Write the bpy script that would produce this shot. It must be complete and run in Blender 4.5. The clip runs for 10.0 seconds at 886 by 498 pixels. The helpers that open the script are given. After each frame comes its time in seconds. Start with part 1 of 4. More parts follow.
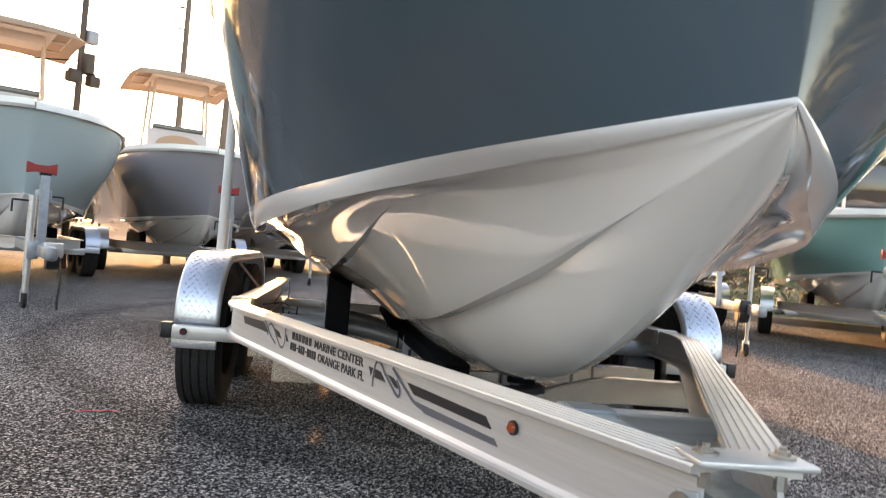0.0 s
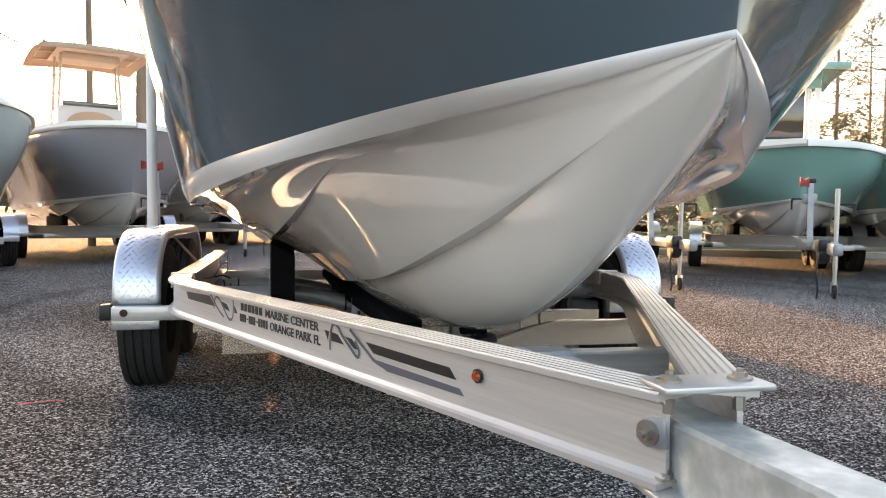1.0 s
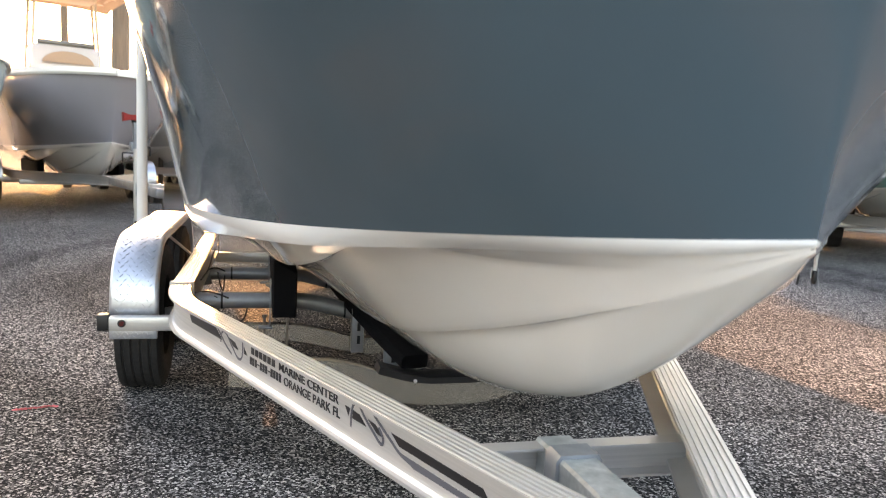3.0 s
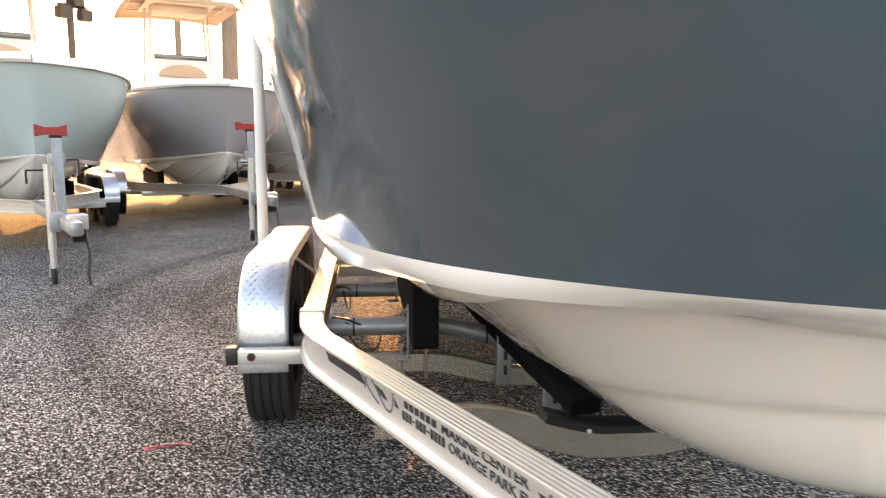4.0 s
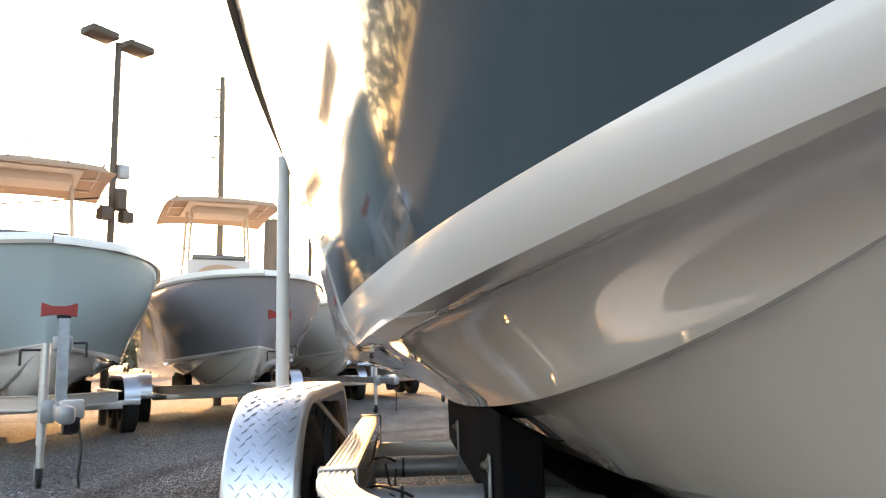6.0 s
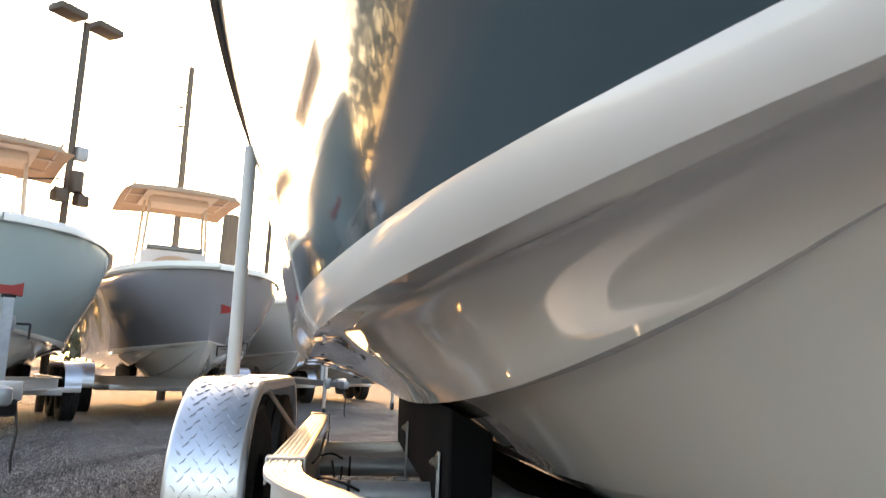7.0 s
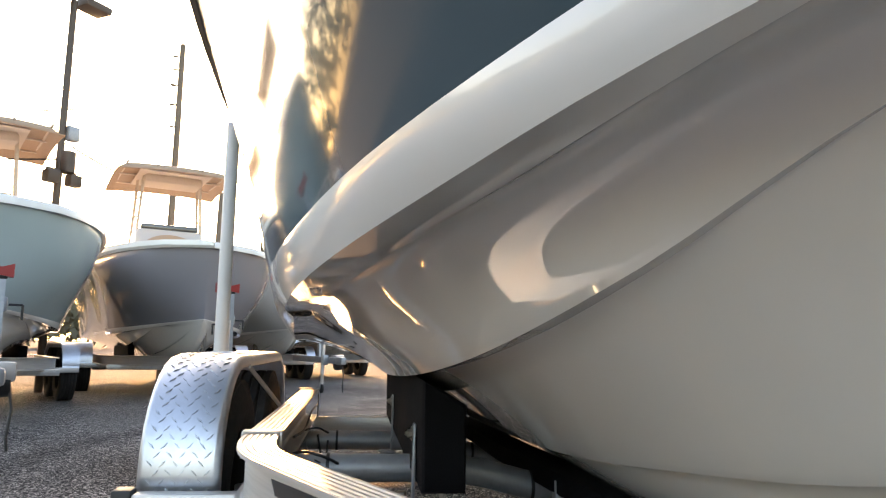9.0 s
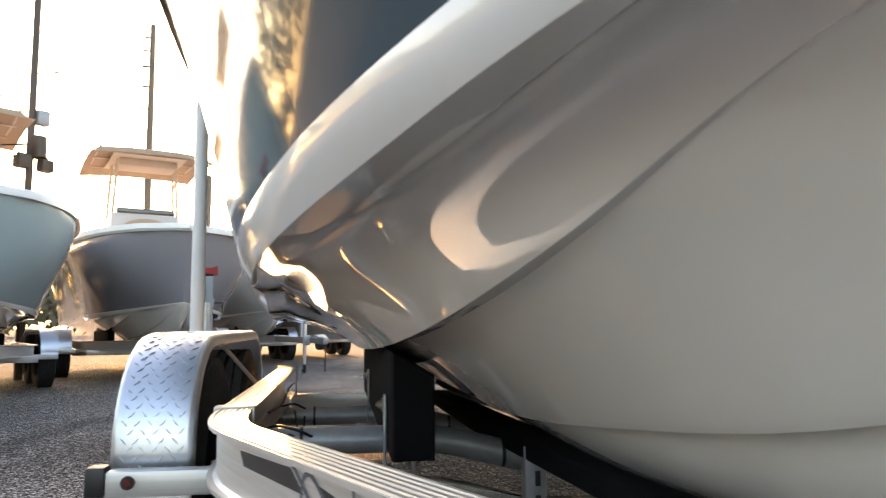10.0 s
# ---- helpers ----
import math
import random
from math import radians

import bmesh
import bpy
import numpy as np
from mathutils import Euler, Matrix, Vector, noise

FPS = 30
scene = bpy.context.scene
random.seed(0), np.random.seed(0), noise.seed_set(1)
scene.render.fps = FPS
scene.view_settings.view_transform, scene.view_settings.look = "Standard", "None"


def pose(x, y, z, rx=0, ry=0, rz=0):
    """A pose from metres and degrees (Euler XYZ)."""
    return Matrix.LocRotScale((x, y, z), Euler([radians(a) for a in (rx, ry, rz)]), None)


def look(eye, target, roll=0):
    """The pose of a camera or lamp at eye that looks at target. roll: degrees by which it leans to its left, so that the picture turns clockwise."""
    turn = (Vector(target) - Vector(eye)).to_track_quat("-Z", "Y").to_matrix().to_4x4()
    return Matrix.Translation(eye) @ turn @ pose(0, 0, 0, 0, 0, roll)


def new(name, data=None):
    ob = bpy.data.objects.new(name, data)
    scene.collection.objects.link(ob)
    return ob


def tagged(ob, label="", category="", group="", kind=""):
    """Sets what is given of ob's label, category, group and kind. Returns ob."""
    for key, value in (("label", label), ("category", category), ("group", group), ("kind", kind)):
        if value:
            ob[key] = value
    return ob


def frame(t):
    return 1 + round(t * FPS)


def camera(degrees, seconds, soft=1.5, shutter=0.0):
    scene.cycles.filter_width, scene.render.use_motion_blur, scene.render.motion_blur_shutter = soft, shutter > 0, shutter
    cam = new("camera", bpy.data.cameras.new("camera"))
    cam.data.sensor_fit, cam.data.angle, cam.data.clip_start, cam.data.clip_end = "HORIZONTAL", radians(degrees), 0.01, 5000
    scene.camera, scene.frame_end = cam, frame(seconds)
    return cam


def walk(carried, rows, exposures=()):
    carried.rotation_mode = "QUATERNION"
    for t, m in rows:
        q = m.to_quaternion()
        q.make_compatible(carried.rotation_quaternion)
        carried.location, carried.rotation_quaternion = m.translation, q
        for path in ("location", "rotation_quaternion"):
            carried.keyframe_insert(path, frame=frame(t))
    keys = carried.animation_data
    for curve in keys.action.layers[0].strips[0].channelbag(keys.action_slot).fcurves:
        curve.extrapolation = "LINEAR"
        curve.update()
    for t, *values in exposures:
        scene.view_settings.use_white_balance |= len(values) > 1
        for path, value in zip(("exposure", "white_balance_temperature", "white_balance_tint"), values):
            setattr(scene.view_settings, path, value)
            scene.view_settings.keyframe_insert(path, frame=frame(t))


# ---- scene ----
cam = camera(62.4, 10.0, soft=1.1, shutter=0.4)
PATH = [
    (0, (-0.515, -3.327, 0.84), (-0.278, -1.341, 0.848), 5.1),
    (0.5, (-0.519, -3.323, 0.833), (-0.244, -1.344, 0.753), 1.9),
    (1, (-0.545, -3.319, 0.833), (-0.13, -1.365, 0.735), 0.7),
    (1.5, (-0.574, -3.325, 0.827), (-0.144, -1.373, 0.751), 1.0),
    (2, (-0.574, -3.322, 0.821), (-0.178, -1.362, 0.76), 0.4),
    (2.2, (-0.565, -3.307, 0.833), (-0.175, -1.346, 0.785), 0.5),
    (3.3, (-0.691, -3.218, 1.238), (-0.174, -1.312, 0.923), 3.0),
    (3.5, (-0.701, -3.184, 1.242), (-0.191, -1.278, 0.919), 1.7),
    (4, (-0.781, -2.815, 1.204), (-0.571, -0.846, 0.919), 0.3),
    (4.2, (-0.815, -2.719, 1.225), (-0.602, -0.751, 0.937), -0.3),
    (4.5, (-0.841, -2.449, 1.192), (-0.502, -0.496, 0.925), 0.8),
    (4.8, (-0.822, -2.194, 1.145), (-0.482, -0.232, 0.955), 1.9),
    (5, (-0.808, -2.066, 1.085), (-0.539, -0.086, 1.017), 1.9),
    (5.2, (-0.821, -1.969, 1.001), (-0.645, 0.021, 1.099), 2.5),
    (5.5, (-0.824, -1.905, 0.885), (-0.725, 0.080, 1.108), -0.5),
    (5.7, (-0.820, -1.870, 0.837), (-0.735, 0.111, 1.098), -1.5),
    (6.8, (-0.832, -1.866, 0.795), (-0.607, 0.089, 1.148), 0.8),
    (7, (-0.834, -1.872, 0.778), (-0.613, 0.088, 1.111), 2.1),
    (7.5, (-0.828, -1.858, 0.736), (-0.632, 0.116, 0.99), 3.5),
    (8, (-0.802, -1.853, 0.748), (-0.58, 0.123, 0.962), 2.8),
    (8.5, (-0.741, -1.852, 0.798), (-0.472, 0.114, 1.045), 1.4),
    (9, (-0.769, -1.867, 0.773), (-0.543, 0.102, 1.04), 1.2),
    (9.5, (-0.786, -1.89, 0.754), (-0.581, 0.084, 1.004), 1.1),
    (10, (-0.733, -1.892, 0.758), (-0.456, 0.078, 0.966), -0.3),
]
walk(cam, [(t, look(eye, target, roll)) for t, eye, target, roll in PATH],
     exposures=((0, 2.55, 8050, 21), (2.2, 2.55, 8050, 21), (3.3, 3.14, 8900, 22), (4.2, 3.26, 9300, 24), (4.8, 3.42, 9300, 23), (5.1, 3.05, 8500, 21), (5.5, 2.75, 7800, 19), (7, 2.54, 7750, 18), (10, 2.54, 7750, 18)))

# ---- light ----
SUN_AZ = 9.5     # degrees left of +y
SUN_EL = 13.0
world = bpy.data.worlds.new("world")
scene.world = world
world.use_nodes = True
wn = world.node_tree
sky = wn.nodes.new("ShaderNodeTexSky")
sky.sky_type = "NISHITA"
sky.sun_disc = False
sky.sun_elevation = radians(SUN_EL)
sky.sun_rotation = radians(-SUN_AZ)
sky.air_density = 1.0
sky.dust_density = 2.5
sky.ozone_density = 1.0
bg = wn.nodes["Background"]
bg.inputs["Strength"].default_value = 0.15
wn.links.new(sky.outputs[0], bg.inputs[0])
sun = new("sun", bpy.data.lights.new("sun", "SUN"))
sun.data.energy = 1.9
sun.data.angle = radians(0.6)
sun.data.color = (1.0, 0.53, 0.20)
_sd = Vector((-math.sin(radians(SUN_AZ)) * math.cos(radians(SUN_EL)), math.cos(radians(SUN_AZ)) * math.cos(radians(SUN_EL)), math.sin(radians(SUN_EL))))
sun.matrix_world = look((0, 0, 30), Vector((0, 0, 30)) - _sd)


# ---- materials ----
def material(name, color, rough=0.5, metal=0.0, grain=0.0, grain_scale=40.0, stain=0.0, stain_scale=2.0,
             bump=0.0, bump_scale=200.0, coat=0.0, coat_rough=0.012, spec=0.5, second=None, emit=0.0, aniso=None):
    m = bpy.data.materials.new(name)
    m.use_nodes = True
    nt = m.node_tree
    b = nt.nodes["Principled BSDF"]
    b.inputs["Roughness"].default_value = rough
    b.inputs["Metallic"].default_value = metal
    b.inputs["Coat Weight"].default_value = coat
    b.inputs["Coat Roughness"].default_value = coat_rough
    b.inputs["Specular IOR Level"].default_value = spec
    tc = nt.nodes.new("ShaderNodeTexCoord")
    dark = tuple(c * 0.55 for c in color)

    def noise_tex(scale, detail=4):
        n = nt.nodes.new("ShaderNodeTexNoise")
        n.inputs["Scale"].default_value = scale
        n.inputs["Detail"].default_value = detail
        if aniso:
            mp = nt.nodes.new("ShaderNodeMapping")
            mp.inputs["Scale"].default_value = aniso
            nt.links.new(tc.outputs["Object"], mp.inputs[0])
            nt.links.new(mp.outputs[0], n.inputs[0])
        else:
            nt.links.new(tc.outputs["Object"], n.inputs[0])
        return n

    def mix(a, bcol, fac_socket, amount):
        r = nt.nodes.new("ShaderNodeMapRange")
        r.inputs[1].default_value = 0.35
        r.inputs[2].default_value = 0.7
        r.inputs[4].default_value = amount
        nt.links.new(fac_socket, r.inputs[0])
        x = nt.nodes.new("ShaderNodeMix")
        x.data_type = "RGBA"
        nt.links.new(r.outputs[0], x.inputs[0])
        if isinstance(a, tuple):
            x.inputs[6].default_value = (*a, 1)
        else:
            nt.links.new(a, x.inputs[6])
        x.inputs[7].default_value = (*bcol, 1)
        return x.outputs[2]

    col = tuple(color)
    if stain:
        col = mix(col, second or dark, noise_tex(stain_scale, 5).outputs[0], stain)
    if grain:
        g = noise_tex(grain_scale, 6)
        col = mix(col, dark, g.outputs[0], grain)
        rr = nt.nodes.new("ShaderNodeMapRange")
        rr.inputs[3].default_value = max(0.02, rough * 0.8)
        rr.inputs[4].default_value = min(1.0, rough * 1.25)
        nt.links.new(g.outputs[0], rr.inputs[0])
        nt.links.new(rr.outputs[0], b.inputs["Roughness"])
    if isinstance(col, tuple):
        b.inputs["Base Color"].default_value = (*col, 1)
    else:
        nt.links.new(col, b.inputs["Base Color"])
    if bump:
        bn = nt.nodes.new("ShaderNodeBump")
        bn.inputs["Strength"].default_value = bump
        bn.inputs["Distance"].default_value = 0.002
        nt.links.new(noise_tex(bump_scale, 3).outputs[0], bn.inputs["Height"])
        nt.links.new(bn.outputs[0], b.inputs["Normal"])
    if emit:
        b.inputs["Emission Color"].default_value = (*color, 1)
        b.inputs["Emission Strength"].default_value = emit
    return m


def asphalt_material():
    m = bpy.data.materials.new("asphalt")
    m.use_nodes = True
    nt = m.node_tree
    b = nt.nodes["Principled BSDF"]
    tc = nt.nodes.new("ShaderNodeTexCoord")
    vor = nt.nodes.new("ShaderNodeTexVoronoi")
    vor.inputs["Scale"].default_value = 140
    vor.inputs["Randomness"].default_value = 1
    nt.links.new(tc.outputs["Object"], vor.inputs[0])
    sep = nt.nodes.new("ShaderNodeSeparateColor")
    nt.links.new(vor.outputs["Color"], sep.inputs[0])
    ramp = nt.nodes.new("ShaderNodeValToRGB")
    e = ramp.color_ramp.elements
    e[0].position, e[0].color = 0.0, (0.008, 0.008, 0.009, 1)
    e[1].position, e[1].color = 1.0, (0.50, 0.48, 0.455, 1)
    for p, c in ((0.40, 0.026), (0.62, 0.068), (0.80, 0.17)):
        k = ramp.color_ramp.elements.new(p)
        k.color = (c, c * 0.98, c * 0.97, 1)
    nt.links.new(sep.outputs[0], ramp.inputs[0])
    big = nt.nodes.new("ShaderNodeTexNoise")
    big.inputs["Scale"].default_value = 0.5
    big.inputs["Detail"].default_value = 6
    nt.links.new(tc.outputs["Object"], big.inputs[0])
    mr = nt.nodes.new("ShaderNodeMapRange")
    mr.inputs[1].default_value, mr.inputs[2].default_value = 0.3, 0.7
    mr.inputs[3].default_value, mr.inputs[4].default_value = 0.85, 1.8
    nt.links.new(big.outputs[0], mr.inputs[0])
    mul = nt.nodes.new("ShaderNodeVectorMath")
    mul.operation = "SCALE"
    nt.links.new(ramp.outputs[0], mul.inputs[0])
    nt.links.new(mr.outputs[0], mul.inputs["Scale"])
    # dark arcs left by turning tyres
    track = mul
    for radius, half, depth in ((4.5, 0.24, 0.62), (3.72, 0.20, 0.78)):
        away = nt.nodes.new("ShaderNodeVectorMath")
        away.operation = "DISTANCE"
        away.inputs[1].default_value = (1.65, 3.4, 0)
        nt.links.new(tc.outputs["Object"], away.inputs[0])
        wob = nt.nodes.new("ShaderNodeMath")
        wob.operation = "MULTIPLY_ADD"
        wob.inputs[1].default_value = 0.25
        nt.links.new(big.outputs[0], wob.inputs[0])
        nt.links.new(away.outputs["Value"], wob.inputs[2])
        off = nt.nodes.new("ShaderNodeMath")
        off.operation = "SUBTRACT"
        off.inputs[1].default_value = radius + 0.125
        nt.links.new(wob.outputs[0], off.inputs[0])
        size = nt.nodes.new("ShaderNodeMath")
        size.operation = "ABSOLUTE"
        nt.links.new(off.outputs[0], size.inputs[0])
        fade = nt.nodes.new("ShaderNodeMapRange")
        fade.interpolation_type = "SMOOTHSTEP"
        fade.inputs[2].default_value = half
        fade.inputs[3].default_value, fade.inputs[4].default_value = depth, 1.0
        nt.links.new(size.outputs[0], fade.inputs[0])
        worn = nt.nodes.new("ShaderNodeVectorMath")
        worn.operation = "SCALE"
        nt.links.new(track.outputs[0], worn.inputs[0])
        nt.links.new(fade.outputs[0], worn.inputs["Scale"])
        track = worn
    nt.links.new(track.outputs[0], b.inputs["Base Color"])
    b.inputs["Roughness"].default_value = 0.9
    b.inputs["Specular IOR Level"].default_value = 0.02
    bn = nt.nodes.new("ShaderNodeBump")
    bn.inputs["Strength"].default_value = 0.3
    bn.inputs["Distance"].default_value = 0.004
    nt.links.new(sep.outputs[1], bn.inputs["Height"])
    nt.links.new(bn.outputs[0], b.inputs["Normal"])
    return m


M = dict(
    asphalt=asphalt_material(),
    blue=material("blue_grey_gelcoat", (0.062, 0.100, 0.124), 0.09, coat=0.38, coat_rough=0.028, spec=0.35, stain=0.15, stain_scale=5, bump=0.02, bump_scale=6, aniso=(1, 1, 0.12)),
    white=material("white_gelcoat", (0.79, 0.78, 0.75), 0.11, coat=0.4, stain=0.08, stain_scale=1.5),
    bottom=material("off_white_gelcoat", (0.85, 0.815, 0.76), 0.035, coat=0.8, stain=0.08, stain_scale=1.2),
    alu=material("brushed_aluminium", (0.66, 0.645, 0.62), 0.40, 0.6, grain=0.28, grain_scale=30, stain=0.2, stain_scale=3, aniso=(0.12, 0.12, 5)),
    # smoother aluminium, with the golden reflected light put into its warm colour
    warmalu=material("gold_tinted_aluminium", (0.72, 0.66, 0.56), 0.24, 0.95, grain=0.15, grain_scale=40, stain=0.2, stain_scale=5),
    plate=material("diamond_plate", (0.62, 0.65, 0.70), 0.33, 0.9, grain=0.15, grain_scale=60),
    galv=material("galvanised_steel", (0.36, 0.38, 0.395), 0.42, 0.5, grain=0.3, grain_scale=25, stain=0.35, stain_scale=6),
    tongue=material("spangled_galvanised_steel", (0.66, 0.69, 0.67), 0.36, 0.4, grain=0.5, grain_scale=60, stain=1.0, stain_scale=16, second=(0.33, 0.38, 0.37)),
    cream=material("cream_gelcoat", (0.50, 0.475, 0.44), 0.12, coat=0.6, stain=0.1),
    bolt=material("zinc_bolt", (0.40, 0.37, 0.33), 0.35, 0.9, grain=0.3, grain_scale=90),
    rubber=material("tyre_rubber", (0.016, 0.015, 0.015), 0.75, grain=0.3, grain_scale=50, bump=0.3, bump_scale=300),
    carpet=material("black_carpet", (0.006, 0.006, 0.007), 0.95, grain=0.5, grain_scale=300, bump=0.8, bump_scale=500, spec=0.1),
    black=material("black_plastic", (0.012, 0.012, 0.013), 0.45),
    grey=material("grey_vinyl", (0.10, 0.10, 0.115), 0.4),
    ink=material("black_vinyl", (0.012, 0.012, 0.014), 0.35),
    red=material("red_plastic", (0.33, 0.025, 0.02), 0.4, stain=0.2, stain_scale=8),
    amber=material("amber_lens", (0.36, 0.05, 0.008), 0.15, coat=0.5),
    lampred=material("dark_red_lens", (0.09, 0.012, 0.010), 0.2, coat=0.5),
    wood=material("weathered_pole_wood", (0.17, 0.135, 0.10), 0.85, grain=0.4, grain_scale=20, aniso=(1, 1, 0.1)),
    pvc=material("white_pvc", (0.78, 0.78, 0.76), 0.35, stain=0.15, stain_scale=5),
    darkmetal=material("dark_bronze_metal", (0.085, 0.065, 0.05), 0.5, 0.4),
    tan=material("tan_canvas", (0.40, 0.28, 0.19), 0.8, grain=0.15, grain_scale=60),
    lining=material("cream_lining", (0.58, 0.48, 0.38), 0.7, grain=0.1, grain_scale=30),
    seafoam=material("pale_blue_gelcoat", (0.38, 0.46, 0.46), 0.15, coat=0.4, stain=0.1),
    taupe=material("taupe_gelcoat", (0.265, 0.25, 0.265), 0.10, coat=0.5, stain=0.1),
    green=material("seafoam_green_gelcoat", (0.19, 0.38, 0.34), 0.14, coat=0.5, stain=0.1),
    glass=material("dark_windscreen", (0.05, 0.045, 0.04), 0.06, coat=0.8),
    woods=material("bare_winter_woods", (0.15, 0.12, 0.075), 0.9, grain=0.5, grain_scale=3),
    # brighter copy of pine: the glow of light from behind is in its colour
    needles=material("glow_tinted_pine_needles", (0.21, 0.175, 0.085), 0.8, grain=0.4, grain_scale=5),
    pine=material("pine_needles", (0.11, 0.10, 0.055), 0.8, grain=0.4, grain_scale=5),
    # glare round the trunks is put into this pale tone
    bark=material("pine_bark", (0.32, 0.25, 0.18), 0.9, grain=0.5, grain_scale=12),
    grass=material("dry_grass", (0.10, 0.11, 0.04), 0.9, grain=0.5, grain_scale=8),
    concrete=material("concrete", (0.36, 0.34, 0.31), 0.85, grain=0.25, grain_scale=30, stain=0.3, stain_scale=2),
    pink=material("pink_marking_paint", (0.75, 0.12, 0.17), 0.7, grain=0.5, grain_scale=70),
    zip=material("black_wire", (0.01, 0.01, 0.01), 0.5),
)


# ---- mesh helpers ----
def finish(bm, mat, smooth=True, angle=35):
    me = bpy.data.meshes.new("mesh")
    bmesh.ops.recalc_face_normals(bm, faces=bm.faces)
    bm.to_mesh(me)
    bm.free()
    me.materials.append(mat)
    if smooth:
        me.polygons.foreach_set("use_smooth", [True] * len(me.polygons))
        me.set_sharp_from_angle(angle=radians(angle))
    return me


def part(name, bm, mat, parent, label="", smooth=True, angle=35):
    ob = new(name, finish(bm, mat, smooth, angle))
    ob.parent = parent
    if label:
        tagged(ob, label)
    return ob


def thing(name, m, label, category, group="", kind=""):
    ob = new(name)
    ob.empty_display_size = 0.1
    ob.matrix_world = m
    tagged(ob, label, category, group, kind)
    return ob


def box(bm, cx, cy, cz, sx, sy, sz, bevel=0.0, m=None):
    r = bmesh.ops.create_cube(bm, size=1.0, matrix=Matrix.LocRotScale((cx, cy, cz), None, (sx, sy, sz)))
    if bevel:
        vs = set(r["verts"])
        es = [e for e in bm.edges if e.verts[0] in vs and e.verts[1] in vs]
        g = bmesh.ops.bevel(bm, geom=es, offset=bevel, segments=2, affect="EDGES", profile=0.5)
        r["verts"] = list(vs & set(bm.verts)) + [v for v in g["verts"]]
    if m is not None:
        bmesh.ops.transform(bm, matrix=m, verts=list({v for v in r["verts"] if v.is_valid}))
    return bm


def boxm(cx, cy, cz, sx, sy, sz, bevel=0.003, m=None):
    return box(bmesh.new(), cx, cy, cz, sx, sy, sz, bevel, m)


def rod(bm, a, b, r, seg=12, r2=None):
    a, b = Vector(a), Vector(b)
    d = b - a
    q = d.to_track_quat("Z", "Y").to_matrix().to_4x4()
    bmesh.ops.create_cone(bm, cap_ends=True, segments=seg, radius1=r, radius2=r if r2 is None else r2, depth=d.length,
                          matrix=Matrix.Translation((a + b) / 2) @ q)
    return bm


def sweep(bm, profile, path, up=(0, 0, 1), closed=True):
    """Sweeps a profile of (side, up) points along a path; side is to the right of the travel."""
    path = [Vector(p) for p in path]
    rings = []
    for i, p in enumerate(path):
        d0 = (path[i] - path[i - 1]).normalized() if i else None
        d1 = (path[i + 1] - path[i]).normalized() if i < len(path) - 1 else None
        d = ((d0 or d1) + (d1 or d0)).normalized()
        side = d.cross(Vector(up)).normalized()
        stretch = 1.0 / max(0.5, (d0 or d).dot(d))
        u = side.cross(d)
        rings.append([bm.verts.new(p + side * (s * stretch) + u * v) for s, v in profile])
    n = len(profile)
    for a, b in zip(rings, rings[1:]):
        for k in range(n if closed else n - 1):
            bm.faces.new((a[k], a[(k + 1) % n], b[(k + 1) % n], b[k]))
    if closed:
        bm.faces.new(rings[0])
        bm.faces.new(list(reversed(rings[-1])))
    return bm


def circle(r, n=12, cx=0.0, cy=0.0):
    return [(cx + r * math.cos(2 * math.pi * i / n), cy + r * math.sin(2 * math.pi * i / n)) for i in range(n)]


def lathe(bm, prof, axis="x", seg=36, center=(0, 0, 0)):
    """Turns (radius, offset) points round an axis."""
    c = Vector(center)
    rings = []
    for i in range(seg):
        a = 2 * math.pi * i / seg
        ring = []
        for r, o in prof:
            v = Vector((o, r * math.cos(a), r * math.sin(a))) if axis == "x" else Vector((r * math.cos(a), r * math.sin(a), o))
            ring.append(bm.verts.new(c + v))
        rings.append(ring)
    n = len(prof)
    for i in range(seg):
        a, b = rings[i], rings[(i + 1) % seg]
        for k in range(n - 1):
            bm.faces.new((a[k], b[k], b[k + 1], a[k + 1]))
    return bm


def spline(ys, vs, y):
    """A smooth curve through the stations, by cubic Hermite pieces."""
    ys, vs = np.array(ys, float), np.array(vs, float)
    sl = np.diff(vs) / np.diff(ys)
    d = np.concatenate([[sl[0]], (sl[:-1] + sl[1:]) / 2, [sl[-1]]])
    i = int(np.clip(np.searchsorted(ys, y) - 1, 0, len(ys) - 2))
    h = ys[i + 1] - ys[i]
    s = (y - ys[i]) / h
    return float((2 * s**3 - 3 * s**2 + 1) * vs[i] + (s**3 - 2 * s**2 + s) * h * d[i] + (3 * s**2 - 2 * s**3) * vs[i + 1] + (s**3 - s**2) * h * d[i + 1])


def grid_faces(bm, rows, flip=False):
    vs = [[bm.verts.new(p) for p in row] for row in rows]
    for a, b in zip(vs, vs[1:]):
        for k in range(len(a) - 1):
            q = [a[k], a[k + 1], b[k + 1], b[k]]
            if len({v.co.to_tuple(6) for v in q}) < 3:
                continue
            bm.faces.new(q[::-1] if flip else q)
    bmesh.ops.remove_doubles(bm, verts=bm.verts, dist=0.0004)
    return bm


# ---- ground ----
bm = bmesh.new()
grid_faces(bm, [[(x, y, 0) for x in (-600, -40, -8, 0, 8, 40, 600)] for y in (-600, -40, -8, 0, 8, 40, 600)])
ground = new("ground", finish(bm, M["asphalt"], False))
tagged(ground, "worn grey asphalt parking lot with exposed pale aggregate", "ground", kind="structure")


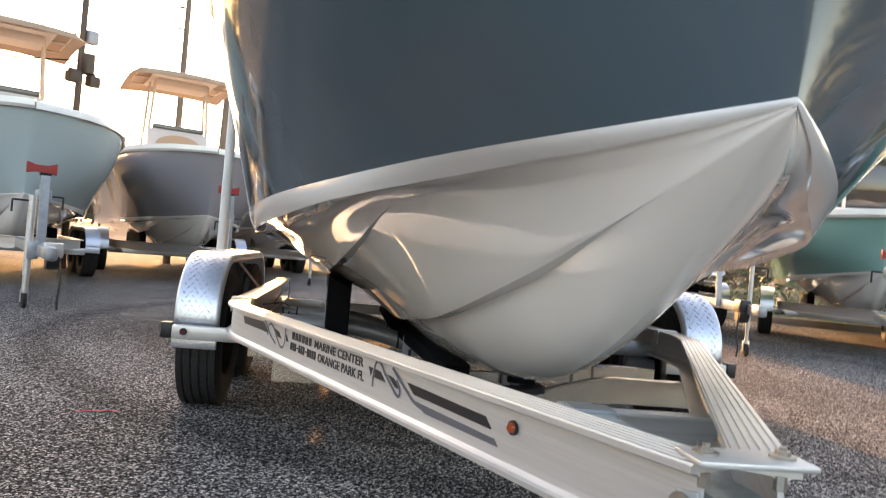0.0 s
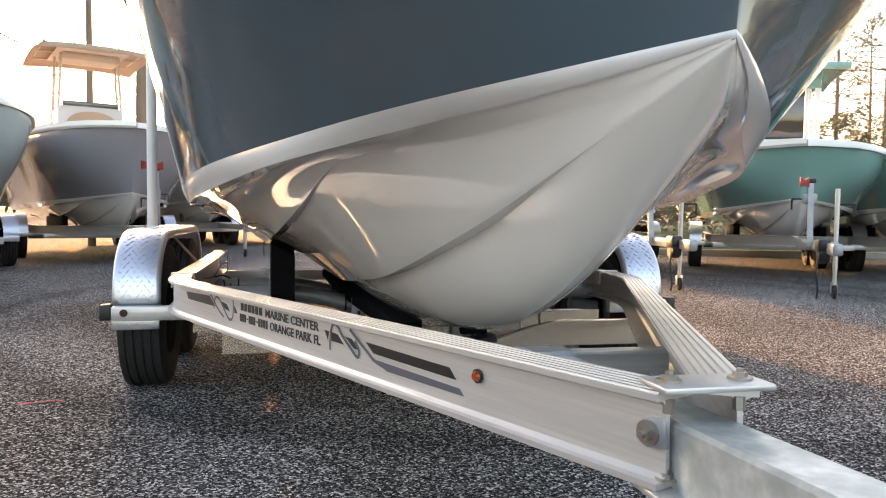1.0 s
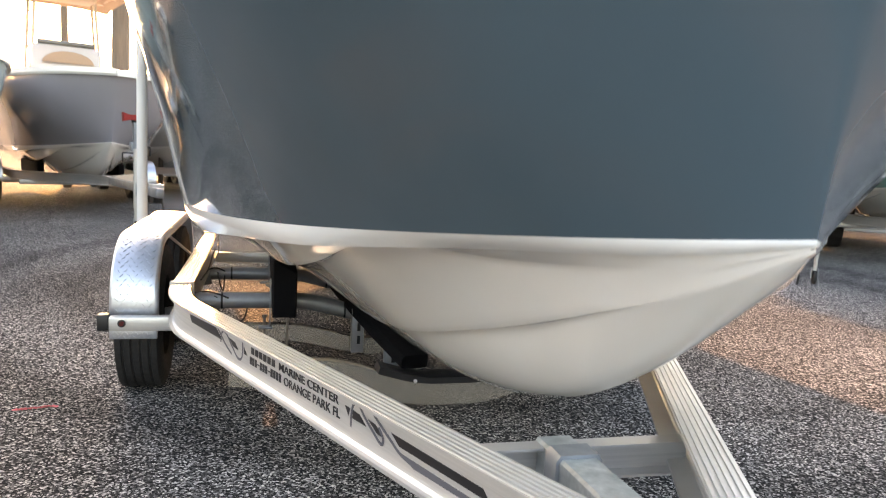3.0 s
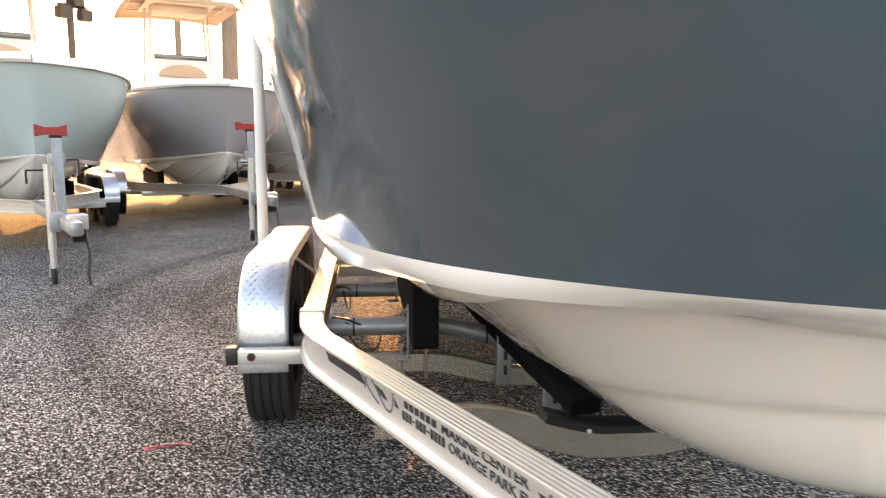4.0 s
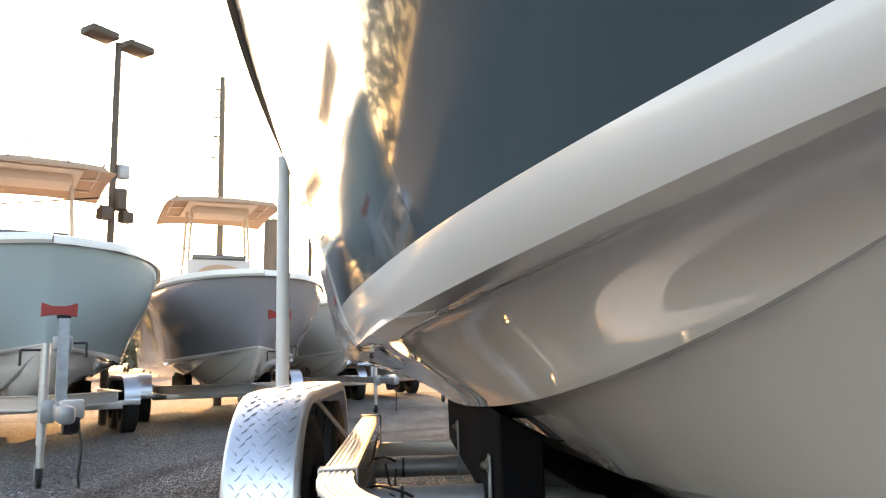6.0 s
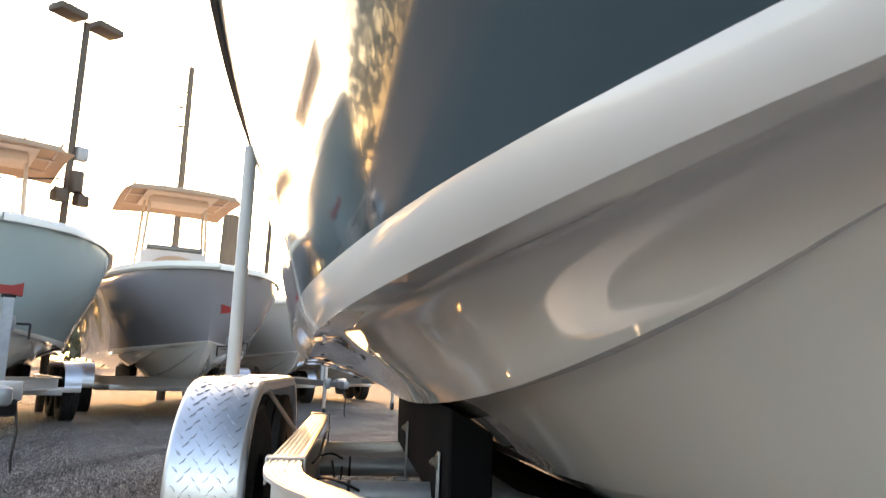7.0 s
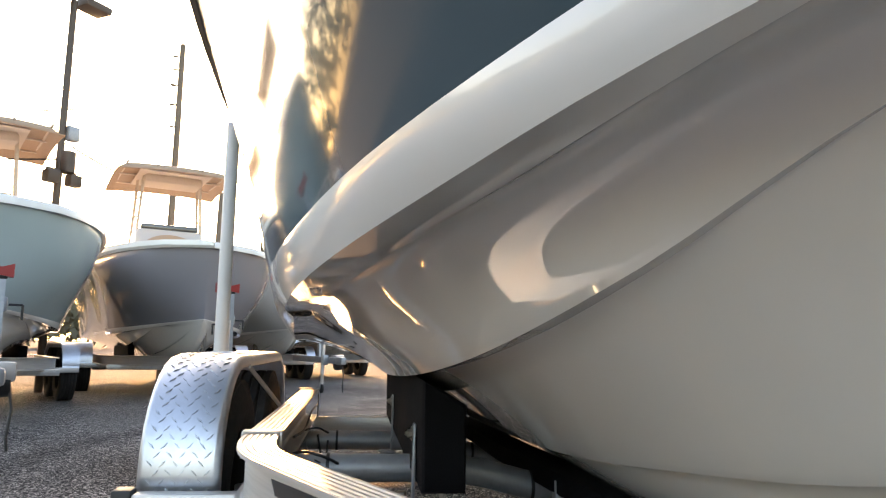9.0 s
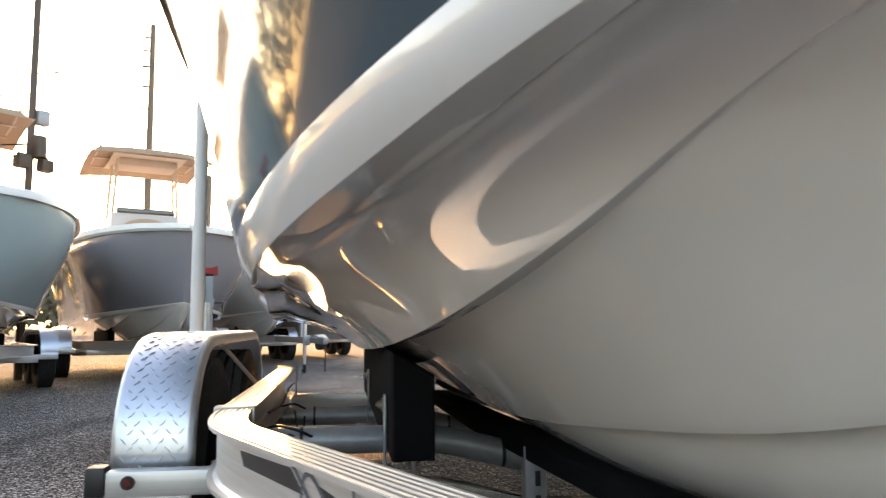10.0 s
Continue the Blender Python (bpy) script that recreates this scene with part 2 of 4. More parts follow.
# ---- the main boat ----
# stations along the boat (bow at the small y) and the hull's lines on the starboard side
# the unseen stern is drawn out to 5.8 to throw shade on the ground
YP = (-2.45, -2.34, -2.0, -1.6, -1.2, -0.8, -0.3, 0.3, 1.1, 2.0, 3.0, 5.8)
AXIS = (0.028, 0.028, 0.028, 0.028, 0.028, 0.028, 0.026, 0.022, 0.015, 0.008, 0.0, 0.0)     # the boat sits a little askew on its trailer
PX = (0.0, 0.107, 0.379, 0.607, 0.776, 0.887, 0.980, 1.038, 1.105, 1.165, 1.19, 1.20)
PZ = (1.078, 1.062, 1.024, 0.989, 0.965, 0.948, 0.934, 0.926, 0.910, 0.90, 0.90, 0.90)
CX = (0.0, 0.094, 0.317, 0.590, 0.742, 0.864, 0.946, 0.974, 1.031, 1.09, 1.15, 1.16)
CZ = (1.068, 1.040, 0.998, 0.945, 0.911, 0.877, 0.852, 0.848, 0.82, 0.81, 0.80, 0.80)
SX = (0.0, 0.075, 0.230, 0.442, 0.550, 0.613, 0.658, 0.695, 0.71, 0.71, 0.71, 0.71)
SZ = (1.066, 1.025, 0.975, 0.955, 0.846, 0.771, 0.719, 0.690, 0.69, 0.69, 0.69, 0.69)
LX = (0.0, 0.055, 0.145, 0.232, 0.300, 0.339, 0.360, 0.383, 0.39, 0.40, 0.40, 0.40)
LZ = (1.064, 0.998, 0.871, 0.748, 0.650, 0.599, 0.554, 0.538, 0.53, 0.53, 0.53, 0.53)
KZ = (1.062, 0.975, 0.744, 0.575, 0.483, 0.436, 0.404, 0.395, 0.39, 0.39, 0.39, 0.39)
HX = (0.0, 0.40, 0.80, 1.04, 1.16, 1.24, 1.31, 1.37, 1.42, 1.44, 1.44, 1.40)     # sheer half breadth
HZ = (2.15, 2.14, 2.12, 2.10, 2.08, 2.06, 2.03, 2.0, 1.96, 1.92, 1.90, 1.90)
STEM = 0.30       # rake of the stem from the paint line to the sheer


def smooth01(t):
    t = min(1.0, max(0.0, t))
    return t * t * (3 - 2 * t)


def station(u):
    """The hull's section points at parameter u, which is the y of the paint line."""
    g = lambda vals: spline(YP, vals, u)
    aft = smooth01((u + 1.9) / 1.0)
    flat_c = 0.06 * smooth01((u + 1.95) / 0.8)
    flat_s = 0.045 * smooth01((u + 1.7) / 0.8)
    flat_l = 0.048 * smooth01((u + 2.25) / 0.5)
    K = (0.0, g(KZ))
    Lo, Li = (g(LX), g(LZ)), (max(0.0, g(LX) - flat_l), g(LZ) + 0.004 * aft)
    So, Si = (g(SX), g(SZ)), (max(0.0, g(SX) - flat_s), g(SZ) + 0.006 * aft)
    Co, Ci = (g(CX), g(CZ)), (max(0.0, g(CX) - flat_c), g(CZ) + 0.004)
    P = (g(PX), g(PZ))
    H = (max(0.0, g(HX)) if u > -2.34 else 0.40 * max(0.0, (u + 2.45) / 0.11) ** 0.7, g(HZ))
    return K, Li, Lo, Si, So, Ci, Co, P, H


US = [-2.45, -2.445, -2.435, -2.42, -2.39] + [-2.34 + 0.07 * i for i in range(117)]


def bottom_rows(sgn, askew=1.0):
    rows = []
    for u in (US if askew else US[:101]):
        ax = askew * spline(YP, AXIS, u)
        K, Li, Lo, Si, So, Ci, Co, P, H = station(u)
        pts = []

        def seg(a, b, n, sag=0.0, last=False):
            for i in range(n + (1 if last else 0)):
                t = i / n
                s = sag * 4 * t * (1 - t)
                pts.append((ax + sgn * max(0.0, a[0] + (b[0] - a[0]) * t), u, a[1] + (b[1] - a[1]) * t + s))
        soft = 0.25 + 0.75 * smooth01((u + 2.3) / 1.2)
        hollow = (0.05 + 0.95 * smooth01((u + 2.1) / 0.8)) * (1 - 0.92 * smooth01((u + 0.95) / 0.9))     # of the chine flat, between bow and bunks
        forefoot = smooth01((u + 2.35) / 0.5) * (1 - smooth01((u + 0.5) / 0.9))
        # the keel is rounded over
        k2 = (Li[0] * 0.14, K[1] + (Li[1] - K[1]) * 0.04)
        seg(K, k2, 2)
        seg(k2, Li, 9, -0.006 * soft - 0.026 * forefoot)
        r = min(0.012, 0.3 * abs(Lo[0] - Li[0]))
        seg(Li, (Lo[0] - r, Lo[1]), 2)
        seg((Lo[0] - r, Lo[1]), (Lo[0] + r * 0.2, Lo[1] + r), 2)
        seg((Lo[0] + r * 0.2, Lo[1] + r), Si, 8, 0.012 * soft)
        r = min(0.012, 0.3 * abs(So[0] - Si[0]))
        seg(Si, (So[0] - r, So[1]), 2)
        seg((So[0] - r, So[1]), (So[0] + r * 0.2, So[1] + r), 2)
        seg((So[0] + r * 0.2, So[1] + r), Ci, 12, 0.034 * hollow)
        seg(Ci, Co, 3, 0.0, True)
        rows.append(pts)
    return rows


def band_rows(sgn, askew=1.0):
    rows = []
    for u in (US if askew else US[:101]):
        ax = askew * spline(YP, AXIS, u)
        *_, Co, P, H = station(u)
        rows.append([(ax + sgn * (Co[0] + (P[0] - Co[0]) * t + min(0.006, Co[0]) * math.sin(math.pi * t)), u, Co[1] + (P[1] - Co[1]) * t) for t in (0, 0.08, 0.25, 0.5, 0.75, 0.94, 1)])
    return rows


def side_rows(sgn, askew=1.0):
    rows = []
    for u in (US if askew else US[:101]):
        ax = askew * spline(YP, AXIS, u)
        *_, P, H = station(u)
        fwd = 1 - smooth01((u + 2.45) / 2.2)
        row = []
        for i in range(15):
            t = i / 14
            bulge = 0.20 * fwd * math.sin(math.pi * t) - 0.02 * (1 - fwd) * math.sin(math.pi * t)
            row.append((ax + sgn * (P[0] + (H[0] - P[0]) * t + bulge * min(1.0, P[0] * 4)), u - STEM * fwd**2 * t ** 1.4, P[1] + (H[1] - P[1]) * t))
        rows.append(row)
    return rows


def build_main_boat():
    boat = thing("boat", pose(0, 0, 0), "blue-grey and white fibreglass powerboat resting on an aluminium trailer", "boat")
    bm = bmesh.new()
    for s in (1, -1):
        grid_faces(bm, bottom_rows(-s), s < 0)
    part("hull_bottom", bm, M["bottom"], boat, "glossy off-white hull bottom with moulded strakes", angle=28)
    bm = bmesh.new()
    for s in (1, -1):
        grid_faces(bm, band_rows(-s), s < 0)
    part("chine_band", bm, M["white"], boat, "white chine band below the paint line", angle=40)
    bm = bmesh.new()
    for s in (1, -1):
        grid_faces(bm, side_rows(-s), s < 0)
    part("hull_side", bm, M["blue"], boat, "glossy blue-grey flared hull side", angle=50)
    # rub rail along the sheer, deck and transom
    for s in (1, -1):
        bm = bmesh.new()
        path = [Vector(r[-1]) + Vector((0.0, 0, 0.02)) for r in side_rows(s)]
        sweep(bm, circle(0.032, 8), path)
        part("rub_rail", bm, M["black"], boat, "dark rubber rub rail")
    bm = bmesh.new()
    grid_faces(bm, [[(a[-1][0] * q + b[-1][0] * (1 - q), a[-1][1], a[-1][2] + 0.01) for q in (1, 0.75, 0.5, 0.25, 0)] for a, b in zip(side_rows(1), side_rows(-1))])
    part("deck", bm, M["white"], boat)
    bm = bmesh.new()
    right = [Vector(p) for p in bottom_rows(1)[-1]] + [Vector(p) for p in band_rows(1)[-1][1:]] + [Vector(p) for p in side_rows(1)[-1][1:]]
    outline = right + [Vector((-p.x, p.y, p.z)) for p in reversed(right[1:])]
    bm.faces.new([bm.verts.new(p) for p in outline])
    part("transom", bm, M["blue"], boat, smooth=False)
    return boat


build_main_boat()


# ---- the main trailer ----
FRONT_Y, FRONT_X = -2.44, 0.037
BEND_Y, SIDE_X = -0.235, 0.99
WEB_OUT = 0.018      # the web stands outward of the flanges' middle
TOP_F, TOP_B = 0.600, 0.553
BEAM_H = 0.127


def rail_path(sgn):
    """The centre line of the top of a rail, from the tongue end aft."""
    a, b, c = Vector((FRONT_X, FRONT_Y, TOP_F)), Vector((SIDE_X, BEND_Y, TOP_B)), Vector((SIDE_X, 1.86, TOP_B))
    pts = [a + (b - a) * t for t in (0, 0.25, 0.5, 0.75, 0.90)]
    p0, p2 = a + (b - a) * 0.92, b + (c - b) * 0.10
    pts += [p0 * (1 - t)**2 + b * (2 * t * (1 - t)) + p2 * t**2 for t in (0, 0.2, 0.4, 0.6, 0.8, 1)]
    pts += [b + (c - b) * t for t in (0.2, 0.6, 1.0)]
    return [Vector((p.x * sgn, p.y, p.z)) for p in pts]


def beam_profile(h, w=0.084, tf=0.009, tw=0.008, off=0.0):
    a, b = w / 2, tw / 2
    f = 0.008
    return [(x if abs(x) == a else x + off, z) for x, z in [(-a, 0), (-a, -tf), (-b - f, -tf - 0.001), (-b, -tf - f), (-b, -h + tf + f), (-b - f, -h + tf + 0.001), (-a, -h + tf), (-a, -h),
            (a, -h), (a, -h + tf), (b + f, -h + tf + 0.001), (b, -h + tf + f), (b, -tf - f), (b + f, -tf - 0.001), (a, -tf), (a, 0)]]


def bolt_mesh(bm, p, axis, r=0.013, h=0.010):
    p, axis = Vector(p), Vector(axis).normalized()
    rod(bm, p, p + axis * 0.003, r * 1.7, 16)
    rod(bm, p + axis * 0.003, p + axis * (0.003 + h), r, 6)
    rod(bm, p + axis * (0.003 + h), p + axis * (0.008 + h), r * 0.5, 10)
    return bm


def wheel(parent, x, y, sgn):
    """A trailer wheel: tyre with a ribbed tread, steel rim."""
    R, W = 0.335, 0.205
    prof = [(0.19, -W * 0.42), (0.25, -W * 0.50), (0.30, -W * 0.47), (R - 0.012, -W * 0.40)]
    groove = 0.008
    for k in range(5):
        o = -W * 0.36 + k * W * 0.18
        prof += [(R, o - 0.013), (R, o + 0.011), (R - groove, o + 0.013), (R - groove, o + 0.020)]
    prof = prof[:-2] + [(R - 0.012, W * 0.40), (0.30, W * 0.47), (0.25, W * 0.50), (0.19, W * 0.42), (0.19, -W * 0.42)]
    hub = part("wheel", lathe(bmesh.new(), prof, "x", 48, (x, y, R - 0.004)), M["rubber"], parent, "black ribbed trailer tyre", angle=25)
    rim = [(0.0, 0.05 * sgn), (0.06, 0.05 * sgn), (0.075, 0.02 * sgn), (0.16, 0.03 * sgn), (0.185, 0.075 * sgn), (0.197, 0.085 * sgn), (0.197, -0.085 * sgn)]
    part("rim", lathe(bmesh.new(), rim, "x", 32, (x, y, R - 0.004)), M["galv"], hub, "grey steel rim")
    return hub


F_IN, F_OUT = 1.085, 1.28
FY0, FY1 = 0.0, 1.62


def fender_outline():
    """Side outline (y, z) of a tandem fender, from the front foot to the back foot."""
    pts = [(FY0, 0.40)]
    for i in range(9):
        a = math.pi - i * (math.pi / 2) / 8
        pts.append((FY0 + 0.31 + 0.31 * math.cos(a), 0.455 + 0.285 * math.sin(a)))
    for i in range(9):
        a = math.pi / 2 - i * (math.pi / 2) / 8
        pts.append((FY1 - 0.31 + 0.31 * math.cos(a), 0.455 + 0.285 * math.sin(a)))
    pts.append((FY1, 0.40))
    return pts


def fender(parent, sgn):
    prof = fender_outline()
    bm = bmesh.new()
    lip = 0.016
    rows = []
    cen = Vector(((FY0 + FY1) / 2, 0.42))
    for (y, z) in prof:
        inn = (Vector((min(max(y, FY0 + .31), FY1 - .31), 0.44)) - Vector((y, z)))
        inn = inn.normalized() if inn.length > 0 else Vector((0, -1))
        def at(x, d):
            return (sgn * x, y + inn.x * d, z + inn.y * d)
        rows.append([at(F_IN, 0.035), at(F_IN, lip), at(F_IN + 0.005, 0.004), at(F_IN + lip, 0), at((F_IN + F_OUT) / 2, -0.002), at(F_OUT - lip, 0), at(F_OUT - 0.004, 0.005), at(F_OUT, lip), at(F_OUT, 0.045)])
    grid_faces(bm, rows)
    f = part("fender", bm, M["plate"], parent, "bright aluminium diamond-plate fender", angle=60)
    md = f.modifiers.new("thickness", "SOLIDIFY")
    md.thickness = 0.003
    # raised tread bars
    bm = bmesh.new()
    length = [0.0]
    for a, b in zip(prof, prof[1:]):
        length.append(length[-1] + math.dist(a, b))

    def along(s):
        s = min(max(s, 0), length[-1] - 1e-6)
        i = max(k for k in range(len(length)) if length[k] <= s)
        t = (s - length[i]) / (length[i + 1] - length[i])
        return prof[i][0] + (prof[i + 1][0] - prof[i][0]) * t, prof[i][1] + (prof[i + 1][1] - prof[i][1]) * t
    row = 0
    s = 0.02
    while s < 1.15:
        n = 5
        for k in range(n):
            w = F_IN + 0.03 + (F_OUT - F_IN - 0.06) * (k + (0.5 if row % 2 else 0.0)) / (n - 0.5)
            ang = 0.8 if (row + k) % 2 else -0.8
            hl, hw = 0.0115, 0.0026
            quad = []
            for (a, b) in ((-hl, 0), (0, -hw), (hl, 0), (0, hw)):
                dx, ds = a * math.cos(ang) - b * math.sin(ang), a * math.sin(ang) + b * math.cos(ang)
                yy, zz = along(s + ds)
                y2, z2 = along(s + ds + 0.004)
                y1, z1 = along(s + ds - 0.004)
                nrm = Vector((0, -(z2 - z1), (y2 - y1))).normalized()
                quad.append(Vector((sgn * (w + dx), yy, zz)) + nrm * 0.001)
            top = [bm.verts.new(sum(quad, Vector()) / 4 * 0.45 + p * 0.55 + nrm * 0.0028) for p in quad]
            base = [bm.verts.new(p) for p in quad]
            bm.faces.new(top)
            for i in range(4):
                bm.faces.new((base[i], base[(i + 1) % 4], top[(i + 1) % 4], top[i]))
        s += 0.021
        row += 1
    tr = part("tread_pattern", bm, M["plate"], f, smooth=False)
    tagged(tr, kind="stuff")
    # brace and front bracket with its lamp and end cap
    part("brace", rod(bmesh.new(), (sgn * 1.088, 0.42, 0.705), (sgn * 1.036, 0.93, 0.545), 0.007), M["alu"], f)
    br = part("fender_bracket", boxm(sgn * 1.12, -0.035, 0.394, 0.30, 0.05, 0.060, 0.006), M["alu"], parent, "aluminium fender bracket")
    part("end_cap", boxm(sgn * 1.292, -0.037, 0.400, 0.045, 0.054, 0.068, 0.006), M["black"], br, "black rubber end cap")
    bm = bmesh.new()
    rod(bm, (sgn * 1.218, -0.060, 0.398), (sgn * 1.218, -0.066, 0.398), 0.016, 20)
    rod(bm, (sgn * 1.218, -0.066, 0.398), (sgn * 1.218, -0.070, 0.398), 0.010, 16)
    lamp = part("side_lamp", bm, M["black"], br, "small round lamp in a black rim")
    part("lens", rod(bmesh.new(), (sgn * 1.218, -0.066, 0.398), (sgn * 1.218, -0.072, 0.398), 0.0115, 18, 0.009), M["lampred"], lamp, "dark red lens")
    bm = bmesh.new()
    box(bm, sgn * 1.18, -0.01, 0.345, 0.19, 0.02, 0.05, 0.004)
    fl = part("lower_flange", bm, M["plate"], br)
    bm = bmesh.new()
    for row in range(3):
        for k in range(9):
            x, z = sgn * (1.098 + 0.0195 * (k + 0.5 * (row % 2))), 0.330 + 0.015 * row
            ang = 0.8 if (row + k) % 2 else -0.8
            ring = [(x + a * math.cos(ang) - b * math.sin(ang), z + a * math.sin(ang) + b * math.cos(ang)) for a, b in ((-0.010, 0), (0, -0.0024), (0.010, 0), (0, 0.0024))]
            base = [bm.verts.new((u, -0.0200, v)) for u, v in ring]
            top = [bm.verts.new((x + (u - x) * 0.55, -0.0226, z + (v - z) * 0.55)) for u, v in ring]
            bm.faces.new(top)
            for i in range(4):
                bm.faces.new((base[i], base[(i + 1) % 4], top[(i + 1) % 4], top[i]))
    tagged(part("tread_pattern", bm, M["plate"], fl, smooth=False), kind="stuff")
    return f


def frame_on_web(sgn, dist, z, off=0.0):
    """A pose on the outer face of the port or starboard web: x along the beam to the front, y up, z outward."""
    b, a = Vector((-SIDE_X, BEND_Y, TOP_B)), Vector((-FRONT_X, FRONT_Y, TOP_F))
    d = (a - b).normalized()
    nrm = d.cross(Vector((0, 0, 1))).normalized()
    up = nrm.cross(d).normalized()
    o = b + d * dist + up * z + nrm * (0.0045 + WEB_OUT + off)
    return Matrix(((d.x, up.x, nrm.x, o.x), (d.y, up.y, nrm.y, o.y), (d.z, up.z, nrm.z, o.z), (0, 0, 0, 1)))


def flat_poly(bm, m, pts):
    top = [bm.verts.new(m @ Vector((x, y, 0.0006))) for x, y in pts]
    bot = [bm.verts.new(m @ Vector((x, y, -0.0004))) for x, y in pts]
    bm.faces.new(top)
    n = len(pts)
    for i in range(n):
        bm.faces.new((bot[i], bot[(i + 1) % n], top[(i + 1) % n], top[i]))
    return bm


def ribbon(bm, m, pts, w):
    """A stripe of that width along the points of the plane m."""
    pts = [Vector((x, y, 0)) for x, y in pts]
    rows = []
    for i, p in enumerate(pts):
        d = (pts[min(i + 1, len(pts) - 1)] - pts[max(i - 1, 0)]).normalized()
        s = Vector((-d.y, d.x, 0)) * w / 2
        rows.append([m @ (p + s + Vector((0, 0, 0.0008))), m @ (p - s + Vector((0, 0, 0.0008)))])
    return grid_faces(bm, rows)


def lettering(text, size, m, mat, parent, width=None):
    cu = bpy.data.curves.new("text", "FONT")
    cu.body = text
    cu.size = size
    cu.extrude = 0.0005
    cu.offset = 0.0005
    tmp = bpy.data.objects.new("text", cu)
    me = bpy.data.meshes.new_from_object(tmp)
    bpy.data.objects.remove(tmp)
    xs = [v.co.x for v in me.vertices]
    if width:
        k = width / (max(xs) - min(xs))
        x0 = min(xs)
        for v in me.vertices:
            v.co.x = (v.co.x - x0) * k
    me.materials.clear()
    me.materials.append(mat)
    me.transform(m)
    ob = new("lettering", me)
    ob.parent = parent
    return ob


def build_trailer():
    t = thing("boat_trailer", pose(0, 0, 0), "bright aluminium I-beam boat trailer with tandem wheels carrying a boat", "trailer")
    rails = []
    for s in (-1, 1):
        r = part("rail", sweep(bmesh.new(), beam_profile(BEAM_H, off=WEB_OUT * s), rail_path(s)), M["alu"], t, "aluminium I-beam rail with a grooved top", angle=30)
        rails.append(r)
        for k in range(6):
            o = -0.0345 + k * 0.0138
            rib = [(o - 0.0044, -0.001), (o - 0.0032, 0.0032), (o + 0.0032, 0.0032), (o + 0.0044, -0.001)]
            part("tread_rib", sweep(bmesh.new(), rib, rail_path(s)), M["alu"], r)
    for s in (-1, 1):
        fender(t, s)
        for y in (0.40, 1.22):
            wheel(t, s * 1.185, y, s)
    # tongue and its joint with the rails
    part("tongue", sweep(bmesh.new(), [(-.038, .05), (-.044, .044), (-.044, -.044), (-.038, -.05), (.038, -.05), (.044, -.044), (.044, .044), (.038, .05)],
                         [(0, -1.74, 0.482), (0, -2.44, 0.510), (0, -4.3, 0.578)]), M["tongue"], t, "galvanised steel tongue tube")
    plate = part("joint_plate", boxm(0.003, FRONT_Y - 0.005, TOP_F + 0.010, 0.160, 0.075, 0.009, 0.003), M["alu"], t)
    lower = part("joint_plate", boxm(0.0, FRONT_Y - 0.005, TOP_F - BEAM_H - 0.007, 0.160, 0.085, 0.011, 0.003), M["alu"], t)
    for x in (-0.052, 0.053):
        bm = bmesh.new()
        bolt_mesh(bm, (x, FRONT_Y - 0.005, TOP_F + 0.0148), (0, 0, 1), 0.010, 0.006)
        part("bolt", bm, M["bolt"], plate)
        part("nut", rod(bmesh.new(), (x, FRONT_Y - 0.005, TOP_F - 0.028), (x, FRONT_Y - 0.005, TOP_F - 0.009), 0.0085, 6), M["bolt"], plate)
        part("bolt", bolt_mesh(bmesh.new(), (x, FRONT_Y - 0.005, TOP_F - BEAM_H + 0.010), (0, 0, 1), 0.009, 0.006), M["bolt"], lower)
    m = frame_on_web(-1, 2.384, -0.056) @ Matrix.Rotation(0.12, 4, "Z")
    bm = boxm(0.006, 0, 0.004, 0.034, 0.040, 0.007, 0.001)
    bmesh.ops.transform(bm, matrix=m, verts=bm.verts)
    w = part("washer_plate", bm, M["galv"], t)
    part("bolt", bolt_mesh(bmesh.new(), m @ Vector((-0.004, 0, 0.0075)), m.to_3x3() @ Vector((0, 0, 1)), 0.0105, 0.010), M["bolt"], w)
    # side marker lamp
    m = frame_on_web(-1, 2.004, -0.045)
    n = m.to_3x3() @ Vector((0, 0, 1))
    o = m.translation
    lamp = part("marker_lamp", rod(bmesh.new(), o, o + n * 0.005, 0.0128, 24), M["black"], t, "round black lamp base")
    part("lens", rod(bmesh.new(), o + n * 0.005, o + n * 0.011, 0.0098, 20, 0.007), M["amber"], lamp, "amber lens")
    # decal: stripes, waves, name
    web = rails[0]
    m = frame_on_web(-1, 0.060, 0.0)
    black = ([(0.184, -0.027), (0.455, -0.022), (0.513, -0.053), (0.210, -0.053)],
             [(0.575, -0.031), (0.625, -0.036), (0.655, -0.056), (0.610, -0.053)],
             [(0.700, -0.036), (0.726, -0.057), (0.700, -0.056)],
             [(1.335, -0.035), (1.360, -0.036), (1.352, -0.056)],
             [(1.373, -0.036), (1.404, -0.038), (1.435, -0.058), (1.371, -0.057)],
             [(1.442, -0.038), (1.474, -0.040), (1.512, -0.061), (1.484, -0.060)],
             [(1.540, -0.038), (1.855, -0.044), (1.877, -0.064), (1.575, -0.059)])
    for pts in black:
        part("stripe", flat_poly(bmesh.new(), m, pts), M["ink"], web, "black vinyl stripe")
    part("stripe", flat_poly(bmesh.new(), m, [(1.572, -0.071), (1.887, -0.078), (1.900, -0.090), (1.630, -0.089)]), M["grey"], web, "grey vinyl stripe")
